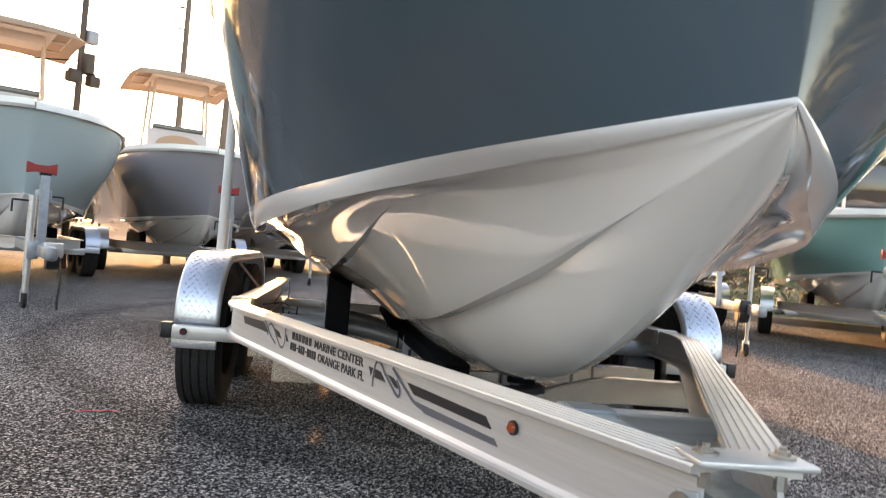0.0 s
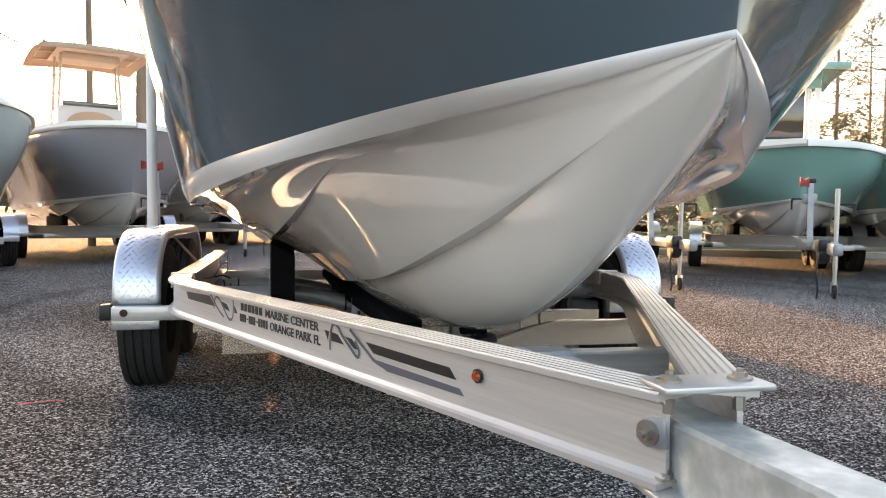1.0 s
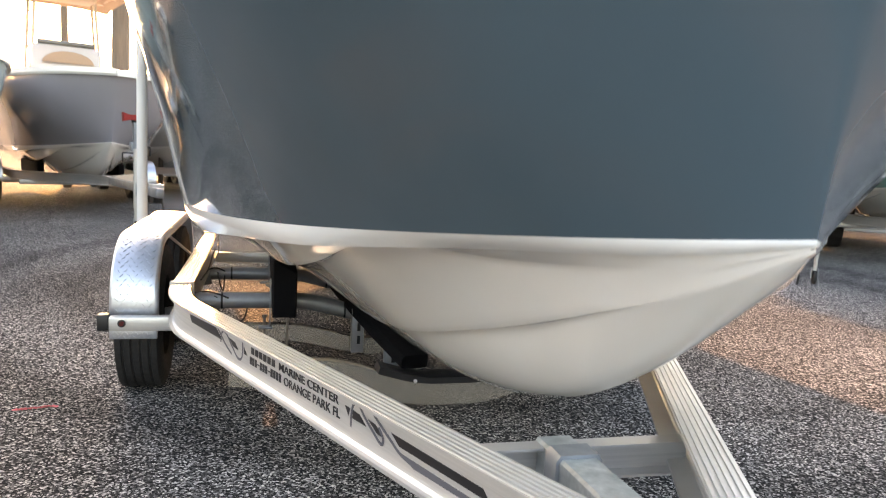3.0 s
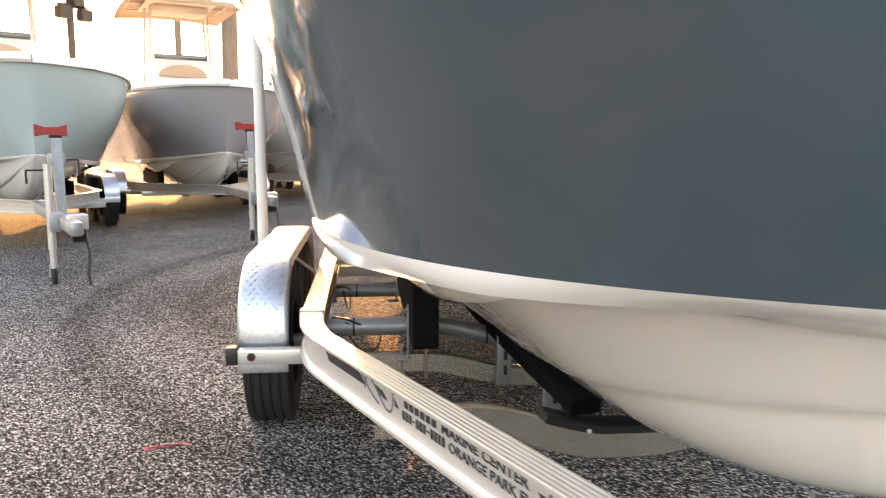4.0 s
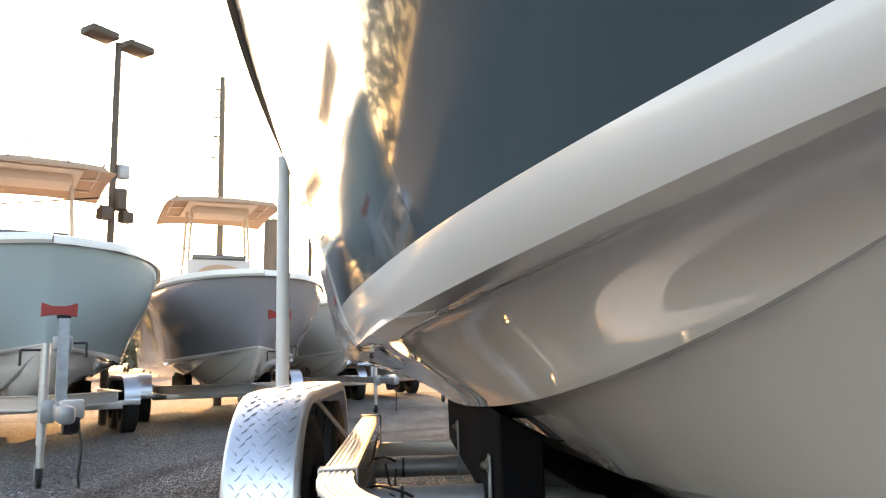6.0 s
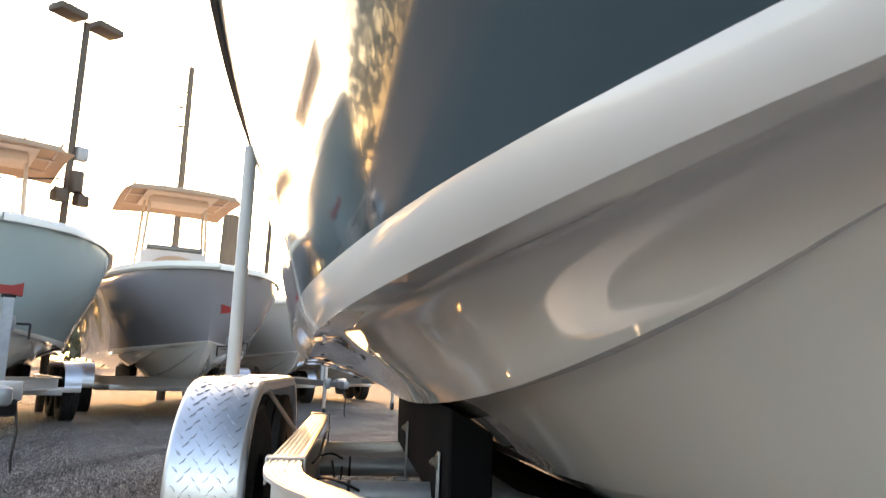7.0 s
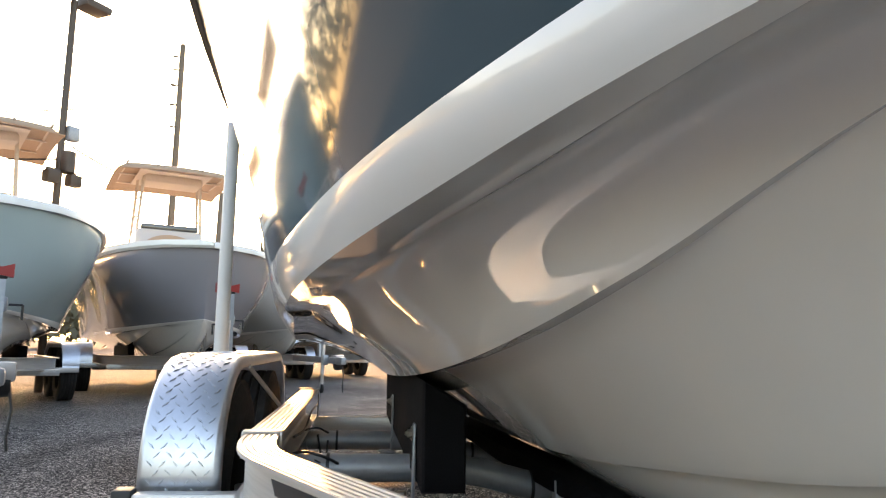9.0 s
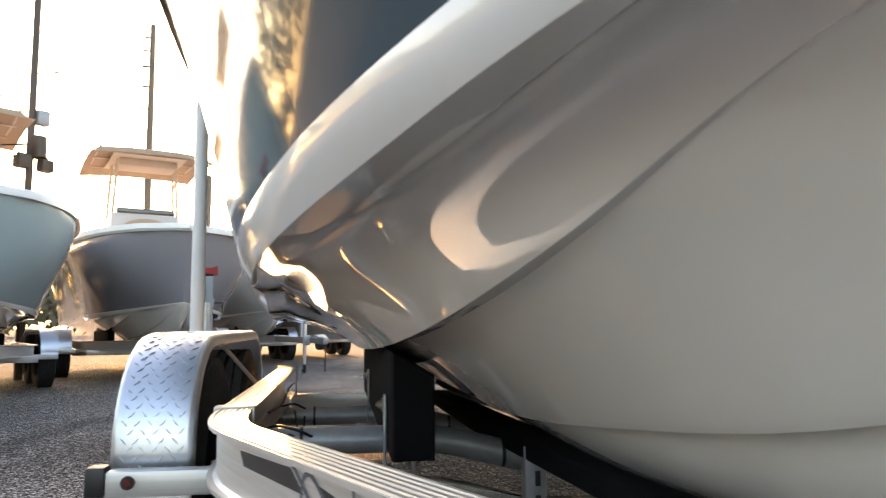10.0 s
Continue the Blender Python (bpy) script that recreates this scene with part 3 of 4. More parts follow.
    waves = ([(0.139, -0.011), (0.300, -0.012), (0.445, -0.012), (0.470, -0.018), (0.545, -0.060), (0.600, -0.080)],
             [(0.502, -0.062), (0.506, -0.040), (0.516, -0.025), (0.535, -0.019), (0.560, -0.027), (0.588, -0.044), (0.636, -0.075), (0.664, -0.082), (0.684, -0.072), (0.691, -0.045), (0.689, -0.016)],
             [(1.366, -0.080), (1.367, -0.050), (1.375, -0.024), (1.391, -0.014), (1.409, -0.021), (1.428, -0.037), (1.470, -0.062), (1.495, -0.076), (1.508, -0.075), (1.508, -0.060), (1.490, -0.042)],
             [(1.466, -0.018), (1.500, -0.036), (1.545, -0.058), (1.580, -0.074), (1.640, -0.084)])
    for pts in waves:
        fine = [(spline(range(len(pts)), [q[0] for q in pts], k / 6), spline(range(len(pts)), [q[1] for q in pts], k / 6)) for k in range(6 * len(pts) - 5)]
        part("wave_mark", ribbon(bmesh.new(), m, fine, 0.0085), M["grey"], web, "grey vinyl wave line")
    # unlettered name and number: one bar for each sign
    for x0, x1, n, y0, y1 in ((0.757, 0.937, 6, -0.043, -0.020), (0.747, 0.976, 12, -0.077, -0.053)):
        for k in range(n):
            a, w = x0 + (x1 - x0) * k / n, (x1 - x0) / n * 0.74
            low, high = ((y0 + y1) / 2 - 0.002, (y0 + y1) / 2 + 0.002) if n == 12 and k in (3, 7) else (y0, y1)
            part("decal_bar", flat_poly(bmesh.new(), m, [(a, low), (a + w, low), (a + w, high), (a, high)]), M["ink"], web, "black decal bar")
    lettering("MARINE CENTER", 0.032, m @ Matrix.Translation((0.957, -0.043, 0.0004)), M["ink"], web, 0.347)
    lettering("ORANGE PARK FL", 0.033, m @ Matrix.Translation((0.990, -0.077, 0.0004)), M["ink"], web, 0.322)
    # clamps over the rails at the bend
    for s in (-1, 1):
        bm = bmesh.new()
        box(bm, s * SIDE_X, 0.022, TOP_B + 0.006, 0.096, 0.045, 0.006, 0.002)
        box(bm, s * (SIDE_X - 0.046), 0.022, TOP_B - 0.025, 0.006, 0.045, 0.065, 0.002)
        box(bm, s * (SIDE_X + 0.046), 0.022, TOP_B - 0.025, 0.006, 0.045, 0.065, 0.002)
        part("clamp", bm, M["alu"], t)
        bm = bmesh.new()
        box(bm, s * SIDE_X, 1.845, TOP_B + 0.006, 0.096, 0.03, 0.006, 0.002)
        box(bm, s * (SIDE_X - 0.046), 1.845, TOP_B - 0.06, 0.006, 0.03, 0.135, 0.002)
        part("clamp", bm, M["galv"], t, "dull steel clamp at the rail's end")
    # cross tubes, bent beams, the aft beam, the front channel
    for y, zt in ((0.19, 0.445), (1.24, 0.388)):
        path = [(x, y, zt - 0.075 * smooth01((0.52 - abs(x)) / 0.42)) for x in [-0.985 + 1.97 * i / 24 for i in range(25)]]
        a = part("cross_tube", sweep(bmesh.new(), circle(0.038, 16), path), M["galv"], t, "galvanised bent cross tube")
        for x in (-0.838, -0.28, 0.45):
            z = zt - 0.075 * smooth01((0.52 - abs(x)) / 0.42)
            part("cable_tie", sweep(bmesh.new(), circle(0.0405, 14), [(x, y, z), (x + 0.009, y, z)]), M["zip"], a, "black cable tie")
    for y in (0.40, 1.22):
        for s in (-1, 1):
            part("axle", rod(bmesh.new(), (s * 1.10, y, 0.331), (s * 0.95, y, 0.36), 0.034, 14), M["galv"], t)
    for y, half, dip, z, wide, e in ((-0.75, 0.762, 0.085, 0.392, 0.36, 0.046), (0.04, 0.95, 0.07, 0.335, 0.45, 0.038)):
        path = []
        for i in range(33):
            x = -half + 2 * half * i / 32
            path.append((x, y, z - dip * smooth01((wide + 0.12 - abs(x)) / 0.42)))
        part("cross_member", sweep(bmesh.new(), [(-.022, .002 - e), (-.019, -e), (.019, -e), (.022, .002 - e), (.022, e - .002), (.019, e), (-.019, e), (-.022, e - .002)], path), M["warmalu"], t, "bent aluminium cross member", angle=50)
    part("cross_member", boxm(0, 1.86, 0.392, 1.93, 0.05, 0.065, 0.004), M["alu"], t)
    ch = [(-.045, -.04), (.0, -.04), (.0, -.034), (-.039, -.034), (-.039, .034), (.0, .034), (.0, .04), (-.045, .04)]
    part("cross_channel", sweep(bmesh.new(), ch, [(-0.338, -1.79, 0.485), (0.338, -1.79, 0.485)]), M["alu"], t)
    bm = sweep(bmesh.new(), [(-.004, -.03), (.004, -.03), (.004, .03), (-.004, .03)], [(-0.049, -1.85, 0.43), (-0.049, -1.85, 0.530), (-0.041, -1.85, 0.542), (0.041, -1.85, 0.542), (0.049, -1.85, 0.530), (0.049, -1.85, 0.43)], up=(0, 1, 0))
    part("tongue_clamp", bm, M["galv"], t, "galvanised clamp strap over the tongue")
    # side bunks: tall carpeted boards that lean against the hull
    for s in (-1, 1):
        rows = []
        for y in (-0.21, -0.20, 0.4, 1.0, 1.7):
            g = 0.006 if y == -0.21 else 0.0
            ring = [(0.516 + g, 0.452 + g), (0.614 - g, 0.452 + g), (0.617 - g, 0.60), (0.617 - g, 0.700 - g), (0.575, 0.68 - g), (0.516 + g, 0.645 - g)]
            rows.append([(s * x, y, z) for x, z in ring + ring[:1]])
        bm = bmesh.new()
        grid_faces(bm, rows)
        for r in (rows[0], rows[-1]):
            bm.faces.new([bm.verts.new(p) for p in r[:-1]])
        bmesh.ops.remove_doubles(bm, verts=bm.verts, dist=0.0005)
        part("bunk", bm, M["carpet"], t, "black carpeted bunk board")
        for y in (-0.06, 1.0):
            bm = bmesh.new()
            box(bm, s * 0.622, y, 0.482, 0.006, 0.036, 0.215, 0.002)
            box(bm, s * 0.640, y, 0.379, 0.06, 0.05, 0.008, 0.002)
            br = part("bunk_bracket", bm, M["galv"], t, "galvanised bunk bracket")
            part("bolt", bolt_mesh(bmesh.new(), (s * 0.626, y, 0.566), (s, -0.1, 0), 0.010, 0.010), M["bolt"], br)
        for x in (0.645, 0.545):
            bm = bmesh.new()
            sweep(bm, circle(0.006, 8), [(s * x, 0.012, 0.27), (s * x, 0.012, 0.415)], up=(0, 1, 0))
            sweep(bm, circle(0.012, 6), [(s * x, 0.012, 0.405), (s * x, 0.012, 0.418)], up=(0, 1, 0))
            part("u_bolt", bm, M["bolt"], t)
    # inner bunks and their slotted uprights
    for s in (-1, 1):
        path = [(s * 0.27, 1.6, 0.425), (s * 0.25, 0.6, 0.43), (s * 0.215, 0.0, 0.435), (s * 0.165, -0.5, 0.43), (s * 0.12, -0.74, 0.41)]
        b2 = part("inner_bunk", sweep(bmesh.new(), [(-.045, -.02), (.045, -.02), (.05, -.015), (.05, .025 + .01 * s), (.04, .03), (-.04, .03), (-.05, .025 - .01 * s), (-.05, -.015)], path), M["carpet"], t, "black carpeted inner bunk")
        for x, y in ((0.235, 0.0), (0.165, -0.50)):
            bm = bmesh.new()
            box(bm, s * x, y - 0.03, 0.35, 0.055, 0.005, 0.20, 0.002)
            box(bm, s * x - 0.026, y - 0.012, 0.35, 0.005, 0.04, 0.20, 0.002)
            u = part("upright", bm, M["galv"], t, "galvanised slotted upright")
            for z in (0.31, 0.37):
                part("slot", boxm(s * x + 0.004, y - 0.0335, z, 0.014, 0.003, 0.038, 0.001), M["black"], u)
            part("bolt", bolt_mesh(bmesh.new(), (s * x + 0.004, y - 0.035, 0.425), (0, -1, 0), 0.010, 0.008), M["bolt"], u)
    pad = [(x, -0.765, 0.449 - 0.085 * smooth01((0.48 - abs(x)) / 0.42)) for x in [-0.26 + 0.45 * i / 12 for i in range(13)]]
    kp = part("keel_pad", sweep(bmesh.new(), [(-.045, -.010), (.045, -.010), (.045, .012), (.040, .015), (-.040, .015), (-.045, .012)], pad), M["black"], t, "black rubber keel pad")
    for x in (-0.13, 0.11):
        part("bolt", bolt_mesh(bmesh.new(), (x, -0.810, 0.366), (0, -1, 0), 0.004, 0.003), M["pvc"], kp)
    # wiring at the bend and brake lines
    for pts in ([(-0.945, 0.22, 0.47), (-0.90, 0.17, 0.49), (-0.84, 0.14, 0.48), (-0.79, 0.17, 0.45)],
                [(-0.945, 0.24, 0.45), (-0.89, 0.18, 0.47), (-0.85, 0.16, 0.46), (-0.82, 0.18, 0.43)],
                [(-0.86, 0.20, 0.41), (-0.80, 0.16, 0.35), (-0.74, 0.16, 0.36), (-0.72, 0.19, 0.41)],
                [(-0.945, 0.95, 0.46), (-0.90, 0.93, 0.47), (-0.86, 0.95, 0.45)],
                [(-0.90, 0.98, 0.44), (-0.885, 0.97, 0.37), (-0.868, 0.97, 0.34), (-0.862, 0.98, 0.42)],
                [(-0.943, 0.40, 0.50), (-0.943, 0.90, 0.47), (-0.943, 1.30, 0.50), (-0.943, 1.75, 0.49)]):
        fine = [[spline(range(len(pts)), [q[c] for q in pts], k / 5) for c in range(3)] for k in range(5 * len(pts) - 4)]
        part("wire", sweep(bmesh.new(), circle(0.0042, 6), fine), M["zip"], t, "loose black wire")
    # guide posts on their arms
    for s in (-1, 1):
        part("post_arm", boxm(s * 1.20, 1.72, 0.395, 0.46, 0.05, 0.05, 0.004), M["galv"], t)
        part("guide_post", rod(bmesh.new(), (s * 1.405, 1.72, 0.40), (s * 1.405, 1.72, 1.845), 0.032, 20), M["pvc"], t, "white plastic guide post")
    return t


build_trailer()


# ---- the boats parked around ----
SHIFT = 4.15      # from a trailer's jack to the origin of the hull's stations


def pipe(bm, pts, r, seg=8):
    for a, b in zip(pts, pts[1:]):
        rod(bm, a, b, r, seg)
    return bm


def shifted(rows, k, dy):
    """Rows moved aft, with the sides' height scaled by k above the paint line."""
    out = []
    for row in rows:
        z0 = row[0][2]
        out.append([(x * (0.86 + 0.18 * (1 - smooth01((y + 1.0) / 2.2))), y + dy, z0 + (z - z0) * k) for x, y, z in row])
    return out


def parked_boat(m, mats, label, top="canvas", k=0.86, aft=0.0, group="parked boats"):
    side, low, band = mats
    b = thing("boat", m, label, "boat", group)
    for nm, fn, mat, kk in (("hull_bottom", bottom_rows, low, 1), ("chine_band", band_rows, band, 1), ("hull_side", side_rows, side, k)):
        bm = bmesh.new()
        for s in (1, -1):
            rows = fn(-s, 0.0)
            rows = rows[:5] + rows[5::3] + [rows[-1]]
            grid_faces(bm, shifted(rows, kk, SHIFT), s < 0)
        part(nm, bm, mat, b, angle=45)
    sheer = [Vector(r[-1]) for r in shifted(side_rows(1, 0.0)[::3], k, SHIFT)]
    for s in (1, -1):
        bm = bmesh.new()
        sweep(bm, [(-0.03, -0.03), (0.03, -0.03), (0.035, 0.0), (0.02, 0.05), (-0.06, 0.065), (-0.06, 0.0)], [Vector((s * p.x, p.y, p.z)) for p in sheer])
        part("gunwale", bm, M["white"], b, "white gunwale cap")
    bm = bmesh.new()
    grid_faces(bm, [[(p.x * q, p.y, p.z + 0.03 - 0.25 * smooth01((p.y - 3.2) / 0.8) * (1 if abs(q) < 1 else 0)) for q in (1, 0.8, 0.4, 0, -0.4, -0.8, -1)] for p in sheer])
    part("deck", bm, M["white"], b)
    e = sheer[-1]
    bm = bmesh.new()
    right = [Vector(p) for p in shifted(bottom_rows(1, 0.0)[-1:], 1, SHIFT)[0]] + [Vector(p) for p in shifted(side_rows(1, 0.0)[-1:], k, SHIFT)[0]]
    bm.faces.new([bm.verts.new(p) for p in right + [Vector((-p.x, p.y, p.z)) for p in reversed(right[1:])]])
    part("transom", bm, side, b, smooth=False)
    z0 = sheer[20].z if len(sheer) > 20 else 1.8
    cy = SHIFT + 1.2 + aft
    if top == "canvas":
        # console with seat and screen
        bm = bmesh.new()
        box(bm, 0, cy, z0 + 0.33, 1.12, 1.0, 1.10, 0.11)
        con = part("console", bm, M["cream"], b, "white centre console with rounded edges")
        bm = bmesh.new()
        cushion = [(math.cos(math.pi * i / 12) * 0.40, math.sin(math.pi * i / 12) * 0.20) for i in range(13)]
        fr = [bm.verts.new((x, cy - 0.58, z0 + 0.56 + z)) for x, z in cushion]
        bk = [bm.verts.new((x, cy - 0.48, z0 + 0.56 + z)) for x, z in cushion]
        bm.faces.new(fr)
        for i in range(12):
            bm.faces.new((fr[i], fr[i + 1], bk[i + 1], bk[i]))
        part("backrest", bm, M["tan"], con, "arched tan seat backrest")
        part("seat_cushion", boxm(0, cy - 0.70, z0 + 0.02, 0.85, 0.38, 0.5, 0.10), M["cream"], con, "rounded cream front seat")
    if top == "house":
        yf = SHIFT + 0.85
        for s in (-1, 1):
            part("pillar", boxm(s * 0.655, yf, 2.53, 0.09, 0.10, 0.84, 0.02), M["white"], b, "white pilothouse pillar")
            part("pillar", boxm(s * 0.50, yf, 2.53, 0.05, 0.09, 0.84, 0.02), M["white"], b, "white pilothouse pillar")
            part("pillar", boxm(s * 0.66, yf + 1.1, 2.20, 0.10, 0.18, 1.9, 0.02), M["white"], b, "white pilothouse pillar")
            part("side_panel", boxm(s * 0.66, yf + 0.55, 1.68, 0.06, 1.0, 0.9, 0.02), M["white"], b)
        part("pillar", boxm(-0.17, yf, 2.53, 0.05, 0.09, 0.84, 0.02), M["white"], b, "white pilothouse pillar")
        part("front_panel", boxm(0, yf, 1.68, 1.40, 0.12, 0.90, 0.03), M["white"], b)
        part("header_panel", boxm(0, yf, 3.07, 1.40, 0.12, 0.26, 0.03), side, b)
        for x0, x1 in ((-0.47, -0.20), (-0.14, 0.465)):
            w = part("windscreen", boxm((x0 + x1) / 2, yf + 0.01, 2.525, x1 - x0, 0.02, 0.80, 0.003), M["glass"], b, "dark tinted windscreen")
            part("gasket", boxm((x0 + x1) / 2, yf - 0.012, 2.145, x1 - x0, 0.02, 0.03, 0.004), M["black"], w)
        rows = []
        for i in range(11):
            v = -1 + 2 * i / 10
            rows.append([(u * 1.0, yf + 0.45 + v * 1.15, 3.25 - 0.03 * abs(u) ** 3 - 0.05 * abs(v) ** 3) for u in [-1 + 0.2 * j for j in range(11)]])
        bm = bmesh.new()
        grid_faces(bm, rows)
        c = part("hardtop", bm, side, b, "seafoam-green moulded hard top", angle=60)
        md = c.modifiers.new("thickness", "SOLIDIFY")
        md.thickness = 0.09
        md.offset = 0
    elif top == "canvas":
        part("windscreen", boxm(0, cy - 0.42, z0 + 0.90, 0.92, 0.03, 0.10, 0.01), M["glass"], con, "dark screen")
        zt = z0 + 1.80
        for s in (-1, 1):
            bm = bmesh.new()
            pipe(bm, [(s * 0.58, cy - 0.40, z0 - 0.3), (s * 0.46, cy - 0.36, zt)], 0.026)
            pipe(bm, [(s * 0.60, cy + 0.10, z0 - 0.3), (s * 0.50, cy + 0.10, zt)], 0.026)
            for q in (0.50, 0.66, 0.82):
                pipe(bm, [(s * (0.58 - 0.12 * q), cy - 0.40 + 0.04 * q, z0 - 0.3 + 2.1 * q), (s * (0.60 - 0.10 * q), cy + 0.10, z0 - 0.3 + 2.1 * q)], 0.016)
            # white pipe in the darker lining colour, which carries its shade against the sky
            part("top_leg", bm, M["lining"], b, "white ladder-shaped pipe leg")
        bm = bmesh.new()
        rows = []
        for i in range(13):
            v = -1 + 2 * i / 12
            row = []
            for j in range(13):
                u = -1 + 2 * j / 12
                edge = max(abs(u), abs(v))
                row.append((u * 0.95, cy - 0.15 + v * 1.05, zt + 0.09 - 0.05 * u * u - 0.05 * v * v - 0.10 * max(0, edge - 0.82) / 0.18))
            rows.append(row)
        grid_faces(bm, rows)
        c = part("canopy", bm, M["tan"], b, "tan canvas top with a drooping edge", angle=70)
        md = c.modifiers.new("thickness", "SOLIDIFY")
        md.thickness = 0.02
        part("lining", boxm(0, cy - 0.15, zt - 0.015, 1.15, 1.35, 0.02, 0.008), M["lining"], c, "cream lining below the canvas")
        bm = bmesh.new()
        for u in (-0.8, -0.35, 0.35, 0.8):
            pipe(bm, [(u, cy - 1.12, zt + 0.02), (u, cy + 0.82, zt + 0.02)], 0.018)
        for v in (-0.9, -0.2, 0.6):
            pipe(bm, [(-0.85, cy + v, zt + 0.0), (0.85, cy + v, zt + 0.0)], 0.018)
        part("top_frame", bm, M["lining"], b, "white pipe frame below the canvas")
        part("electronics_box", boxm(0, cy - 0.30, zt - 0.09, 0.95, 0.55, 0.16, 0.06), M["lining"], b)
    return b


def parked_trailer(m, mirrored=False, rise=0.13, group="trailers of the parked boats"):
    t = thing("boat_trailer", m, "aluminium boat trailer with jack, winch stand and tandem wheels", "trailer", group)
    off = Vector((0, SHIFT, 0))
    for s in (-1, 1):
        part("rail", sweep(bmesh.new(), beam_profile(0.14), [p + off for p in rail_path(s)]), M["alu"], t, "aluminium I-beam rail")
    prof = fender_outline()
    for s in (-1, 1):
        bm = bmesh.new()
        rows = []
        for y, z in prof:
            rows.append([(s * F_IN, y + SHIFT, z - 0.03), (s * F_IN, y + SHIFT, z), (s * F_OUT, y + SHIFT, z), (s * F_OUT, y + SHIFT, z - 0.04)])
        grid_faces(bm, rows)
        f = part("fender", bm, M["plate"], t, "bright aluminium fender", angle=40)
        md = f.modifiers.new("thickness", "SOLIDIFY")
        md.thickness = 0.004
        part("fender_bracket", boxm(s * 1.12, SHIFT - 0.035, 0.398, 0.30, 0.05, 0.062, 0.006), M["alu"], t)
        for y in (0.40, 1.22):
            wheel(t, s * 1.185, SHIFT + y, s)
        part("bunk", boxm(s * 0.60, SHIFT + 0.55, 0.585, 0.10, 1.9, 0.22, 0.02), M["carpet"], t, "black carpeted bunk")
    for y in (0.40, 1.22):
        part("axle", rod(bmesh.new(), (-1.05, SHIFT + y, 0.36), (1.05, SHIFT + y, 0.36), 0.04), M["galv"], t)
    for y in (-0.75, 0.12):
        part("cross_member", boxm(0, SHIFT + y, 0.40, 1.9, 0.05, 0.075, 0.006), M["alu"], t)
    part("tongue", boxm(0, 0.85, 0.53, 0.085, 2.5, 0.10, 0.008), M["galv"], t)
    for s in (-1, 1):
        m2 = Vector((s * 0.60, SHIFT - 1.05, 0.50))
        n2 = Vector((s * 0.933, -0.36, 0))
        lamp = part("marker_lamp", rod(bmesh.new(), m2 + n2 * 0.0, m2 + n2 * 0.03, 0.022, 14), M["amber"], t, "amber marker lamp")
    part("coupler", boxm(0, -0.52, 0.53, 0.10, 0.30, 0.12, 0.03), M["galv"], t)
    # jack
    jr, jt = (0.024, 1.13) if mirrored else (0.033, 1.02)
    j = part("jack", rod(bmesh.new(), (-0.10, 0, 0.30), (-0.10, 0, jt), jr, 16), M["alu"], t, "silver tongue jack")
    part("jack_tube", rod(bmesh.new(), (-0.10, 0, 0.14), (-0.10, 0, 0.32), jr * 0.8, 14), M["alu"], j)
    bm = bmesh.new()
    lathe(bm, [(0.0, -0.02), (0.06, -0.02), (0.075, -0.012), (0.075, 0.012), (0.06, 0.02), (0.0, 0.02)], "x", 24, (-0.10, 0.01, 0.074))
    part("jack_wheel", bm, M["rubber"], j, "small black caster wheel")
    bm = bmesh.new()
    for s in (-1, 1):
        box(bm, -0.10 + s * 0.03, 0.005, 0.115, 0.006, 0.05, 0.11, 0.002)
    part("fork", bm, M["galv"], j)
    part("crank", pipe(bmesh.new(), [(-0.10, 0, 0.97), (-0.26, -0.02, 0.97), (-0.26, -0.02, 0.86)], 0.009), M["black"], j)
    part("jack_bracket", boxm(-0.07, 0.0, 0.53, 0.09, 0.12, 0.10 if mirrored else 0.16, 0.01), M["galv"], t)
    act = part("actuator", boxm(0.06, -0.25, 0.55, 0.12 if mirrored else 0.16, 0.20, 0.14, 0.025), M["black" if mirrored else "cream"], t, "black brake housing" if mirrored else "pale winch and brake housing")
    part("reel", lathe(bmesh.new(), [(0.0, -0.05), (0.09, -0.05), (0.095, 0), (0.09, 0.05), (0, 0.05)], "x", 20, (0.06, -0.26, 0.47)), M["black"], act)
    bm = bmesh.new()
    pipe(bm, [(0.10, -0.3, 0.5), (0.13, -0.34, 0.3), (0.11, -0.36, 0.12), (0.12, -0.36, 0.03)], 0.010)
    part("cable", bm, M["zip"], t, "black hanging wiring cable")
    # winch stand
    up, ph = (0.0, 0.028) if mirrored else (rise, 0.04)
    w = part("winch_stand", sweep(bmesh.new(), [(-ph, -ph), (ph, -ph), (ph, ph), (-ph, ph)], [(0.06, 0.55, 0.50), (0.06, 0.62, 1.22 + up)], up=(1, 0, 0)), M["galv"], t, "galvanised winch stand")
    bm = bmesh.new()
    box(bm, 0.06, 0.66, 1.04, 0.14, 0.12, 0.12, 0.02)
    part("winch", bm, M["galv"], w)
    part("winch_handle", pipe(bmesh.new(), [(0.14, 0.66, 1.04), (0.24, 0.66, 1.04), (0.24, 0.66, 0.92)], 0.010), M["black"], w)
    bm = bmesh.new()
    tie = [(-0.13, 0.055), (-0.05, 0.028), (0.05, 0.028), (0.13, 0.055), (0.13, -0.055), (0.05, -0.04), (-0.05, -0.04), (-0.13, -0.055)]
    wide, side_x, low = (0.34, 0.125, 0.06) if mirrored else (1.0, 0.02, 0.0)
    fr = [bm.verts.new((side_x + x * wide, 0.56, 1.285 + up + z - low)) for x, z in tie]
    bk = [bm.verts.new((side_x + x * wide, 0.65, 1.285 + up + z - low)) for x, z in tie]
    bm.faces.new(fr)
    bm.faces.new(list(reversed(bk)))
    for i in range(8):
        bm.faces.new((fr[i], bk[i], bk[(i + 1) % 8], fr[(i + 1) % 8]))
